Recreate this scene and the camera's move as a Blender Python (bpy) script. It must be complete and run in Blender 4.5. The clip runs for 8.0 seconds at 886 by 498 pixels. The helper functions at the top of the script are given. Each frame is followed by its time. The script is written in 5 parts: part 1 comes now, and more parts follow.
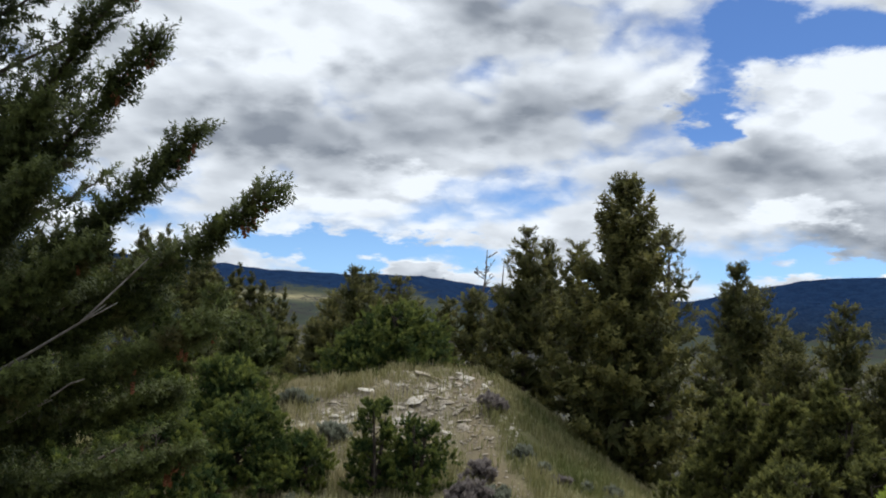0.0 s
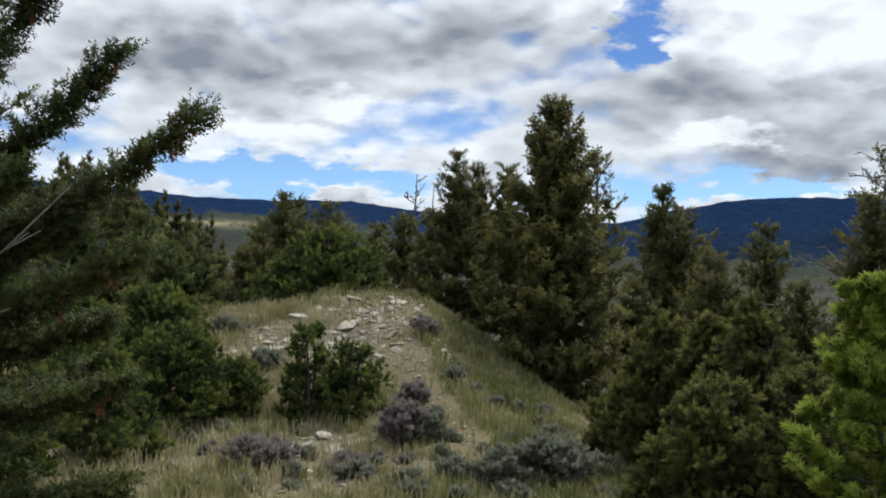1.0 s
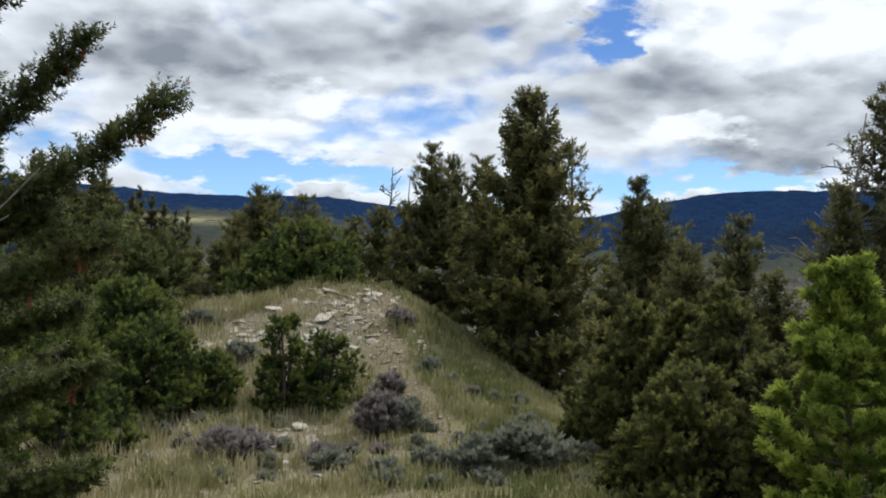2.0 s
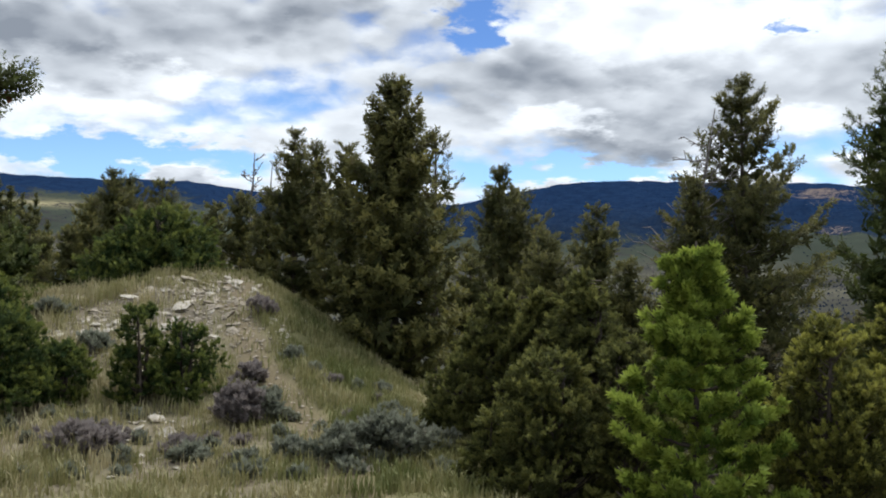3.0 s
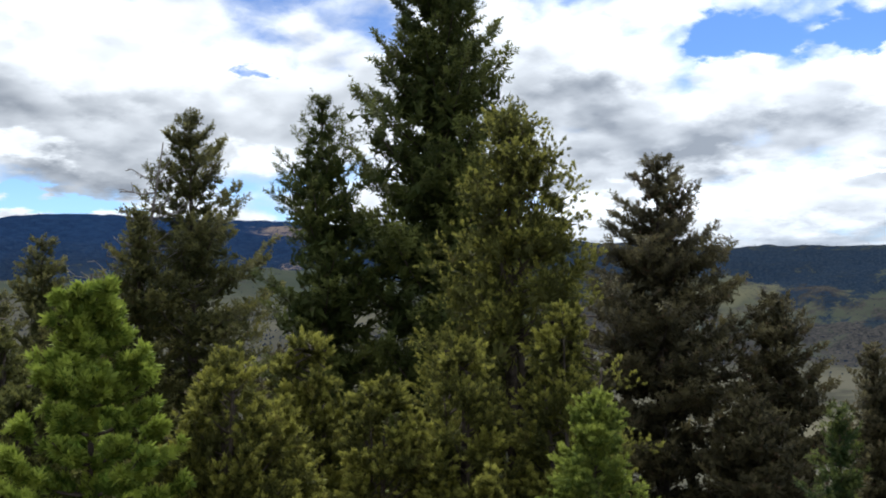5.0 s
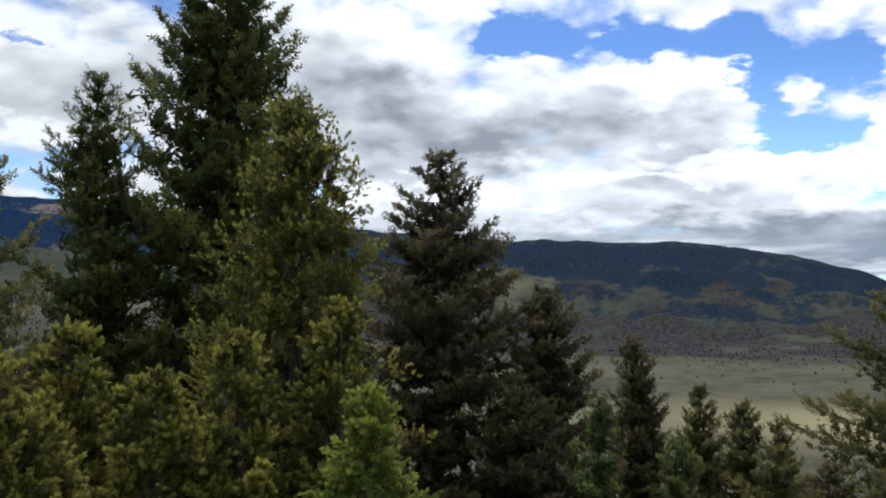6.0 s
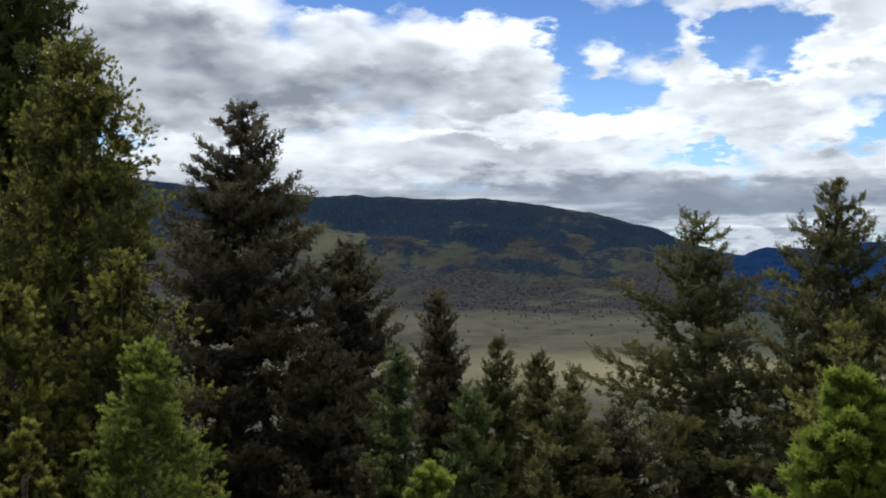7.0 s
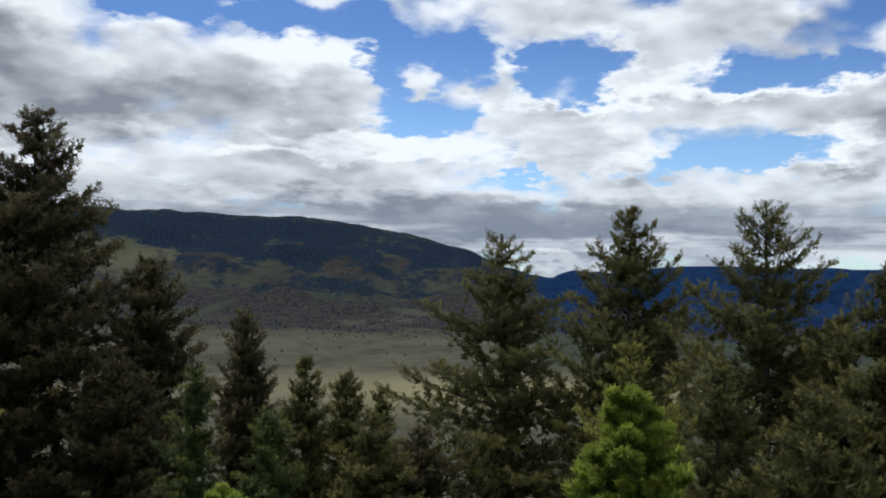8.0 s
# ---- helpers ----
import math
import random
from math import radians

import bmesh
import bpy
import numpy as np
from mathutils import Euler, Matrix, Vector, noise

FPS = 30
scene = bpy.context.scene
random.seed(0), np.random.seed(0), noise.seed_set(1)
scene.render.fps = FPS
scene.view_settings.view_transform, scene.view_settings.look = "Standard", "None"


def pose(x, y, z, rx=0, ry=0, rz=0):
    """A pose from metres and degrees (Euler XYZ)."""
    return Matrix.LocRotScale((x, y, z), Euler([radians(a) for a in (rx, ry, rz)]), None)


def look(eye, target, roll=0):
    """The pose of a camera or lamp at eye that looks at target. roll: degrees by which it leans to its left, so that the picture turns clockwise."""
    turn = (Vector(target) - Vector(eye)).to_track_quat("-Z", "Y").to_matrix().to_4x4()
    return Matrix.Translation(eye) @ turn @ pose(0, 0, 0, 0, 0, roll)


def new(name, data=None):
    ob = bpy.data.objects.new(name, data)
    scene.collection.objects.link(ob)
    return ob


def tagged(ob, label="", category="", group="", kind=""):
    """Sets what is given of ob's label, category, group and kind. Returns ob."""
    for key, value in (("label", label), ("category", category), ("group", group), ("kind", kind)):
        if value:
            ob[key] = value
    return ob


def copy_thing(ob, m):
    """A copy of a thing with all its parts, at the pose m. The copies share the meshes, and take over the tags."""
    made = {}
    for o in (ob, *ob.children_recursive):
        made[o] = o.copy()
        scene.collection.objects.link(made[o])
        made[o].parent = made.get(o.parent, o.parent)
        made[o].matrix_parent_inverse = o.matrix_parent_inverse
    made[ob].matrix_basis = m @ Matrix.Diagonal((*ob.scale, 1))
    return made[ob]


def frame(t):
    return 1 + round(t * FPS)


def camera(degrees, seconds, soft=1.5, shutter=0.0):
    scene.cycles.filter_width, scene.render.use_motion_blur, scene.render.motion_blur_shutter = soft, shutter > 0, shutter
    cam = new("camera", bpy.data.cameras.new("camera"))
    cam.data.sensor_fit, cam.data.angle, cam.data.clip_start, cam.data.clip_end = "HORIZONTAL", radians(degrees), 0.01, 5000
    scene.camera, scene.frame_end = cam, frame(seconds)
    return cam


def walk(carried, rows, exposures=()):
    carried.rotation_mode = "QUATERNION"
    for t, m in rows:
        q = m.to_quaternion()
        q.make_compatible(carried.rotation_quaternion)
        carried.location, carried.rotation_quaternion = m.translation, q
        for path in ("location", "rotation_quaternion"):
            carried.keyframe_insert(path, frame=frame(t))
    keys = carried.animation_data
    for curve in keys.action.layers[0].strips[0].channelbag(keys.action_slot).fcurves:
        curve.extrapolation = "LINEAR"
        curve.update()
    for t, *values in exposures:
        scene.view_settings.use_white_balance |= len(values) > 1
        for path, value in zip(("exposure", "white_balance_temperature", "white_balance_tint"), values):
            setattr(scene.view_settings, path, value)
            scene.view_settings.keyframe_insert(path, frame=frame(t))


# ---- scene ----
cam = camera(47.94, 8.0, soft=1.9)
PATH = [
    (0.0, pose(0.019, 0.470, 1.676, 97.50, -2.01, 3.00)),
    (0.5, pose(-0.012, 0.511, 1.670, 94.72, -1.05, -0.00)),
    (1.0, pose(0.001, 0.490, 1.668, 93.27, -0.88, -0.96)),
    (2.5, pose(0.029, 0.477, 1.611, 92.80, -0.03, -4.51)),
    (3.0, pose(0.024, 0.482, 1.639, 92.29, -0.39, -10.09)),
    (3.5, pose(0.147, 0.580, 1.634, 93.55, 0.22, -17.98)),
    (4.0, pose(0.255, 0.578, 1.639, 93.42, 0.48, -25.52)),
    (4.5, pose(0.353, 0.535, 1.629, 93.07, 0.64, -32.78)),
    (5.0, pose(0.470, 0.558, 1.634, 94.11, 1.18, -40.04)),
    (6.5, pose(0.466, 0.418, 1.688, 91.72, -0.07, -57.65)),
    (7.0, pose(0.545, 0.343, 1.660, 90.66, 0.28, -63.18)),
    (7.5, pose(0.497, 0.289, 1.676, 92.07, -0.27, -69.77)),
    (8.0, pose(0.572, 0.194, 1.667, 91.80, -0.62, -73.75)),
]
EXPOSURES = [(0.0, 0.0, 6150, 8), (2.5, 0.14, 6150, 8), (3.5, 0.22, 6150, 8), (5.0, 0.27, 6150, 8), (6.5, -0.12, 6150, 8), (7.5, -0.30, 6150, 8), (8.0, -0.4, 6150, 8)]
walk(cam, PATH, EXPOSURES)

# ---------------------------------------------------------------- world and sun
SUN_AZ, SUN_EL = -32.0, 56.0          # degrees; azimuth is counted anticlockwise from +y


def bearing(az, el):
    a, e = radians(az), radians(el)
    return Vector((-math.sin(a) * math.cos(e), math.cos(a) * math.cos(e), math.sin(e)))


class Nodes:
    """Small shorthand for building node trees."""

    def __init__(self, tree):
        self.tree = tree
        tree.nodes.clear()

    def add(self, kind):
        return self.tree.nodes.new(kind)

    def put(self, socket, value):
        if isinstance(value, bpy.types.NodeSocket):
            self.tree.links.new(value, socket)
        elif value is not None:
            socket.default_value = value

    def math(self, op, a, b=None, c=None, clamp=False):
        n = self.add("ShaderNodeMath")
        n.operation, n.use_clamp = op, clamp
        for i, v in enumerate((a, b, c)):
            self.put(n.inputs[i], v)
        return n.outputs[0]

    def vec(self, op, a, b=None, scale=None):
        n = self.add("ShaderNodeVectorMath")
        n.operation = op
        self.put(n.inputs[0], a)
        self.put(n.inputs[1], b)
        if scale is not None:
            self.put(n.inputs["Scale"], scale)
        return n.outputs["Value"] if op in ("DOT_PRODUCT", "LENGTH") else n.outputs[0]

    def step(self, v, a, b, c=0.0, d=1.0, smooth=True):
        n = self.add("ShaderNodeMapRange")
        n.interpolation_type = "SMOOTHSTEP" if smooth else "LINEAR"
        for i, x in enumerate((v, a, b, c, d)):
            self.put(n.inputs[i], x)
        return n.outputs[0]

    def billow(self, vector, scale):
        n = self.add("ShaderNodeTexVoronoi")
        n.feature = "SMOOTH_F1"
        self.put(n.inputs["Vector"], vector)
        n.inputs["Scale"].default_value = scale
        n.inputs["Smoothness"].default_value = 0.5
        return self.math("SUBTRACT", 1.0, self.math("MULTIPLY", n.outputs["Distance"], 1.25))

    def noise(self, vector, scale, detail=4.0, rough=0.5, distortion=0.0, colour=False):
        n = self.add("ShaderNodeTexNoise")
        self.put(n.inputs["Vector"], vector)
        self.put(n.inputs["Scale"], scale)
        n.inputs["Detail"].default_value = detail
        n.inputs["Roughness"].default_value = rough
        n.inputs["Distortion"].default_value = distortion
        return n.outputs["Color" if colour else "Fac"]

    def mix(self, f, a, b):
        n = self.add("ShaderNodeMix")
        n.data_type = "RGBA"
        self.put(n.inputs[0], f)
        self.put(n.inputs[6], (*a, 1) if isinstance(a, tuple) else a)
        self.put(n.inputs[7], (*b, 1) if isinstance(b, tuple) else b)
        return n.outputs[2]

    def attr(self, name):
        n = self.add("ShaderNodeAttribute")
        n.attribute_name = name
        return n.outputs["Fac"]

    def bump(self, height, strength, distance):
        n = self.add("ShaderNodeBump")
        n.inputs["Strength"].default_value = strength
        n.inputs["Distance"].default_value = distance
        self.put(n.inputs["Height"], height)
        return n.outputs[0]


def make_world():
    world = bpy.data.worlds.new("sky")
    scene.world = world
    world.use_nodes = True
    g = Nodes(world.node_tree)
    sky = g.add("ShaderNodeTexSky")
    sky.sky_type, sky.sun_disc = "NISHITA", False
    sky.sun_elevation = radians(SUN_EL)
    sky.sun_rotation = radians(-SUN_AZ)
    sky.altitude, sky.air_density, sky.dust_density, sky.ozone_density = 1800, 1.0, 0.6, 1.6
    way = g.add("ShaderNodeTexCoord").outputs["Generated"]
    sep = g.add("ShaderNodeSeparateXYZ")
    g.put(sep.inputs[0], way)
    up = g.math("MAXIMUM", sep.outputs[2], 0.0)
    az = g.math("MULTIPLY", g.math("ARCTAN2", g.math("MULTIPLY", sep.outputs[0], -1.0), sep.outputs[1]), 180 / math.pi)
    el = g.math("MULTIPLY", g.math("ARCSINE", sep.outputs[2]), 180 / math.pi)
    # a flat deck of broken cumulus, seen ever flatter towards the horizon
    deck = g.vec("MULTIPLY", g.vec("SCALE", way, scale=g.math("DIVIDE", 1.0, g.math("ADD", up, 0.24))), (1.0, 1.0, 0.0))
    swirl = g.vec("SUBTRACT", g.noise(deck, 2.6, 6, 0.58, colour=True), (0.5, 0.5, 0.5))
    curl = g.vec("SUBTRACT", g.noise(deck, 9.0, 5, 0.6, colour=True), (0.5, 0.5, 0.5))
    lump = g.vec("ADD", deck, g.vec("ADD", g.vec("SCALE", swirl, scale=0.16), g.vec("SCALE", curl, scale=0.05)))
    dome = g.vec("ADD", g.vec("MULTIPLY", way, (1.0, 1.0, 1.75)), g.vec("ADD", g.vec("SCALE", swirl, scale=0.05), g.vec("SCALE", curl, scale=0.03)))
    both = g.add("ShaderNodeCombineXYZ")
    g.put(both.inputs[0], az)
    g.put(both.inputs[1], el)
    drift = g.vec("ADD", g.vec("MULTIPLY", swirl, (9.0, 4.2, 0.0)), g.vec("MULTIPLY", curl, (6.0, 3.2, 0.0)))
    place = g.vec("ADD", both.outputs[0], drift)

    def patches(rows, total=None):
        for a, e, wide, high, amount in rows:
            n = g.add("ShaderNodeVectorMath")
            n.operation = "MULTIPLY_ADD"
            g.put(n.inputs[0], place)
            n.inputs[1].default_value, n.inputs[2].default_value = (1 / wide, 1 / high, 0), (-a / wide, -e / high, 0)
            v = g.step(g.vec("LENGTH", n.outputs[0]), 0.35, 1.45, amount, 0.0)
            total = v if total is None else g.math("ADD", total, v)
        return total

    def heap(v, detail):
        """Lumps in lumps: how thick the cloud is."""
        b = g.math("MULTIPLY", g.noise(g.vec("ADD", v, (0.4, 7.3, 0.1)), 9.0, detail, 0.58), 0.42)
        c = g.math("MULTIPLY", g.math("SUBTRACT", g.billow(g.vec("ADD", v, (5.1, 2.2, 0)), 15.0), 0.5), 0.15)
        d = g.math("MULTIPLY", g.math("SUBTRACT", g.billow(g.vec("ADD", v, (1.1, 4.2, 3.0)), 36.0), 0.5), 0.06)
        return g.math("ADD", b, g.math("ADD", c, d))

    sheet = g.math("MULTIPLY", g.noise(lump, 2.4, 3, 0.5), 0.58)
    here, soft_here, above = heap(dome, 8), heap(dome, 2.5), heap(g.vec("ADD", dome, (0.0, 0.0, 0.022)), 2.5)
    gaps = g.math("MINIMUM", patches(GAPS_NORTH + GAPS_EAST), 1.0)
    banks = g.math("MINIMUM", patches(BANKS), 1.0)
    dens = g.math("ADD", g.math("ADD", here, sheet), g.math("SUBTRACT", g.math("MULTIPLY", banks, 0.12), g.math("MULTIPLY", gaps, 0.25)))
    dens = g.math("ADD", dens, 0.02)
    cover = g.step(dens, 0.34, 0.53)
    thick = g.step(g.math("ADD", dens, g.math("MULTIPLY", g.math("SUBTRACT", soft_here, here), 0.7)), 0.46, 0.74)
    tone = g.math("SUBTRACT", g.math("MINIMUM", patches(GREY_BASES), 1.0), g.math("MINIMUM", patches(BRIGHT_TOPS), 1.0))
    shade = g.math("ADD", g.math("MULTIPLY", thick, 0.50), g.math("MULTIPLY", g.math("SUBTRACT", above, soft_here), 3.6))
    shade = g.math("ADD", g.math("ADD", shade, 0.16), g.math("MULTIPLY", tone, 0.52), clamp=True)
    cloud = g.mix(shade, (10.0, 10.2, 10.5), (2.75, 3.0, 3.45))
    # towards the horizon the deck is seen edge on, in thin layers
    layer = g.step(g.noise(g.vec("MULTIPLY", way, (1.2, 1.2, 17.0)), 3.0, 6, 0.58), 0.38, 0.64)
    layer = g.math("ADD", layer, g.math("MULTIPLY", tone, 0.40), clamp=True)
    cloud = g.mix(g.step(el, 2.0, 6.5, 0.75, 0), cloud, g.mix(layer, (8.0, 8.3, 8.7), (2.3, 2.75, 3.5)))
    clear = g.mix(g.step(el, 6.0, 15.0), g.vec("MULTIPLY", sky.outputs[0], SKY_GAIN), g.vec("MULTIPLY", sky.outputs[0], (0.62, 0.78, 1.05)))
    bg = g.add("ShaderNodeBackground")
    south = g.step(g.vec("DOT_PRODUCT", way, tuple(bearing(-95, 12))), math.cos(radians(62)), math.cos(radians(25)), 1.0, 1.32)
    g.put(bg.inputs[0], g.vec("SCALE", g.mix(cover, clear, cloud), scale=south))
    bg.inputs[1].default_value = 0.095
    out = g.add("ShaderNodeOutputWorld")
    g.put(out.inputs[0], bg.outputs[0])


SKY_GAIN = (1.0, 1.15, 1.3)
# the cloud cover by bearing, height, half width and half height in degrees, and weight
GAPS_NORTH = (
    (-15.5, 19.6, 3.4, 1.4, 0.9), (-12.3, 16.8, 1.7, 2.2, 0.9), (-19.5, 19.8, 2.0, 1.3, 0.8), (7.5, 7.1, 8.5, 0.9, 1.0), (-19.0, 6.8, 4.2, 0.75, 1.0),
    (-11.6, 14.1, 1.3, 1.0, 0.7), (-29.1, 14.4, 0.9, 0.45, 0.80),
)
GAPS_EAST = (
    (-58.2, 15.2, 3.1, 1.3, 1.0), (-63.8, 15.0, 1.6, 1.3, 0.9), (-67.5, 15.1, 4.2, 1.3, 0.8), (-72.2, 9.5, 3.2, 0.8, 1.0), (-79.9, 11.5, 2.6, 1.6, 0.7),
    (-74.5, 12.0, 2.3, 2.3, 0.9), (-70.3, 12.6, 1.5, 2.6, 0.8), (-81.0, 12.4, 2.9, 1.9, 1.0), (-93.0, 11.5, 5.5, 1.0, 1.0), (-89.1, 6.7, 6.5, 0.7, 1.1), (-79.1, 6.1, 1.6, 0.35, 0.9),
)
BANKS = (
    (9.7, 15.0, 14.6, 4.9, 1.0), (-19.5, 11.8, 8.1, 3.6, 1.0), (-26.2, 12.8, 11.4, 3.9, 1.0), (-47.9, 10.8, 9.0, 4.0, 1.0), (-64.0, 11.8, 4.6, 2.6, 1.0), (-76.2, 10.9, 2.5, 0.9, 0.8),
    (-86.3, 14.3, 7.5, 1.4, 1.0), (-86.5, 12.6, 2.1, 0.8, 1.0), (-86.7, 9.6, 9.1, 1.2, 1.1), (-97.0, 8.2, 1.9, 2.9, 1.0), (-70.9, 6.7, 15.0, 1.1, 0.8), (-58.0, 6.8, 11.0, 2.4, 1.1), (-93.0, 3.8, 10.0, 2.0, 0.9), (-74.2, 3.5, 26.0, 1.6, 1.0),
)
GREY_BASES = (
    (-13.0, 12.0, 6.0, 4.0, 0.35),    (6.0, 14.0, 17.0, 6.0, 0.22), (-10.0, 11.0, 7.0, 3.0, 0.25),
    (10.5, 14.1, 9.0, 1.6, 0.55), (-1.9, 20.3, 7.5, 1.5, 0.8), (-3.6, 15.4, 5.8, 1.9, 0.5), (-19.2, 7.8, 5.5, 1.0, 0.8), (-22.8, 8.8, 5.5, 1.5, 0.45), (-49.0, 10.7, 5.5, 2.4, 0.7),
    (-55.6, 8.2, 2.6, 0.8, 0.6), (-59.4, 9.5, 8.4, 1.5, 0.7), (-74.2, 3.5, 26.0, 1.2, 0.9), (-94.2, 13.4, 2.9, 1.3, 0.8), (-88.5, 7.5, 3.2, 0.5, 0.6), (-97.0, 5.5, 1.9, 0.8, 0.6),
)
BRIGHT_TOPS = (
    (11.5, 19.2, 7.5, 2.3, 0.8), (8.1, 9.4, 5.5, 0.9, 0.8), (-19.2, 17.0, 2.6, 1.9, 0.8), (3.1, 11.6, 4.5, 0.8, 0.9), (-17.2, 9.7, 1.9, 0.8, 1.2), (-23.5, 15.2, 8.8, 2.6, 1.0),
    (-30.7, 9.2, 1.9, 0.7, 0.8), (-52.5, 15.3, 6.5, 2.0, 1.0), (-50.4, 6.4, 5.2, 0.6, 0.8), (-64.7, 12.9, 3.6, 1.5, 1.0), (-72.5, 7.4, 7.5, 0.6, 0.9), (-87.0, 10.5, 8.1, 0.5, 1.0),
    (-95.6, 7.0, 1.6, 1.1, 0.9), (-70.9, 8.3, 6.5, 0.5, 0.8), (-63.9, 7.0, 2.6, 0.4, 0.8), (-80.7, 0.9, 4.2, 0.5, 1.0),
)
make_world()
sun = new("sun", bpy.data.lights.new("sun", "SUN"))
sun.data.energy, sun.data.angle, sun.data.color = 3.2, radians(12), (1.0, 0.965, 0.91)
sun.matrix_world = look(bearing(SUN_AZ, SUN_EL) * 100, (0, 0, 0))


# ---------------------------------------------------------------- materials
def material(name):
    m = bpy.data.materials.new(name)
    m.use_nodes = True
    g = Nodes(m.node_tree)
    out = g.add("ShaderNodeOutputMaterial")
    b = g.add("ShaderNodeBsdfPrincipled")
    g.put(out.inputs[0], b.outputs[0])
    return m, g, b, out


def foliage(name, dark, light, old=(0.05, 0.035, 0.02), through_light=0.36, brown=0.45, rough=0.62, gloss=0.12):
    """Needles: the tint varies by shoot and carries painted shade; a few are brown."""
    m, g, b, out = material(name)
    where = g.add("ShaderNodeTexCoord").outputs["Object"]
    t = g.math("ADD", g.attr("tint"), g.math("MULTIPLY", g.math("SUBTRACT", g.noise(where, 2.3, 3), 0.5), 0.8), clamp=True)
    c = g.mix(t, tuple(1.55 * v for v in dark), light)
    c = g.mix(g.step(g.noise(where, 5.5, 2), 0.60, 0.72, 0, brown), c, old)
    g.put(b.inputs["Base Color"], c)
    b.inputs["Roughness"].default_value = rough
    b.inputs["Specular IOR Level"].default_value = gloss
    tr = g.add("ShaderNodeBsdfTranslucent")
    g.put(tr.inputs[0], c)
    mx = g.add("ShaderNodeMixShader")
    mx.inputs[0].default_value = through_light
    g.put(mx.inputs[1], b.outputs[0])
    g.put(mx.inputs[2], tr.outputs[0])
    g.put(out.inputs[0], mx.outputs[0])
    return m


def rough_stuff(name, a, b_, scale, bump=0.4, distance=0.01, rough=0.85, patch=0.0):
    m, g, b, out = material(name)
    where = g.add("ShaderNodeTexCoord").outputs["Object"]
    rnd = g.add("ShaderNodeObjectInfo").outputs["Random"]
    where = g.vec("ADD", where, g.vec("SCALE", (7.0, 3.0, 5.0), scale=rnd))
    n = g.noise(where, scale, 8, 0.6)
    big = g.noise(where, scale * 0.16, 3)
    c = g.mix(g.step(g.math("ADD", g.math("MULTIPLY", n, 0.6), g.math("MULTIPLY", big, 0.4)), 0.32, 0.68), a, b_)
    if patch:
        c = g.mix(g.step(g.noise(where, scale * 0.5, 4), 0.55, 0.7, 0, patch), c, tuple(v * 0.35 for v in a))
    g.put(b.inputs["Base Color"], c)
    b.inputs["Roughness"].default_value = rough
    b.inputs["Specular IOR Level"].default_value = 0.2
    g.put(b.inputs["Normal"], g.bump(n, bump, distance))
    return m


M_FIR = foliage("fir_needles", (0.036, 0.049, 0.015), (0.170, 0.185, 0.044), (0.10, 0.075, 0.036))
# fir needles again, darkened to stand for the near fir's own shade
M_FIR_SHADED = foliage("shaded_fir_needles", (0.018, 0.025, 0.009), (0.130, 0.152, 0.042), (0.10, 0.065, 0.032))
M_FIR_DARK = foliage("dark_fir_needles", (0.045, 0.050, 0.019), (0.226, 0.207, 0.062), (0.14, 0.098, 0.048))
M_FIR_BROWN = foliage("brown_tinged_fir_needles", (0.034, 0.032, 0.018), (0.165, 0.143, 0.064), (0.20, 0.125, 0.078), brown=0.6)
M_JUN = foliage("juniper_scales", (0.052, 0.056, 0.018), (0.385, 0.374, 0.082), (0.16, 0.12, 0.04))
M_JUN_GREEN = foliage("green_juniper_scales", (0.030, 0.050, 0.018), (0.200, 0.225, 0.052), (0.12, 0.10, 0.035))
M_JUN_DARK = foliage("dark_juniper_scales", (0.046, 0.052, 0.020), (0.228, 0.228, 0.066), (0.13, 0.105, 0.04))
M_JUN_BLUE = foliage("bluish_juniper_scales", (0.072, 0.100, 0.022), (0.37, 0.42, 0.085), (0.12, 0.14, 0.05))
M_PINE = foliage("young_pine_needles", (0.060, 0.096, 0.016), (0.375, 0.440, 0.078), (0.22, 0.27, 0.05), 0.4)
M_SAGE = foliage("sagebrush_leaves", (0.100, 0.106, 0.078), (0.315, 0.325, 0.245), (0.22, 0.19, 0.16))
M_DRY = foliage("dry_shrub_twigs", (0.125, 0.106, 0.100), (0.33, 0.29, 0.265), (0.16, 0.135, 0.13))
M_CONE = foliage("cone_scales", (0.11, 0.042, 0.022), (0.30, 0.125, 0.06), (0.05, 0.02, 0.01), 0.05)
M_BARK = rough_stuff("bark", (0.030, 0.023, 0.018), (0.13, 0.105, 0.085), 14, 0.8, 0.02, 0.9)
M_DEAD = rough_stuff("dead_wood", (0.10, 0.085, 0.075), (0.30, 0.27, 0.245), 18, 0.5, 0.01, 0.85)
M_ROCK = rough_stuff("limestone", (0.32, 0.28, 0.22), (0.64, 0.585, 0.485), 6, 0.7, 0.03, 0.9, 0.4)
M_GREYROCK = rough_stuff("grey_limestone", (0.25, 0.21, 0.155), (0.46, 0.40, 0.31), 7, 0.7, 0.03, 0.9, 0.5)


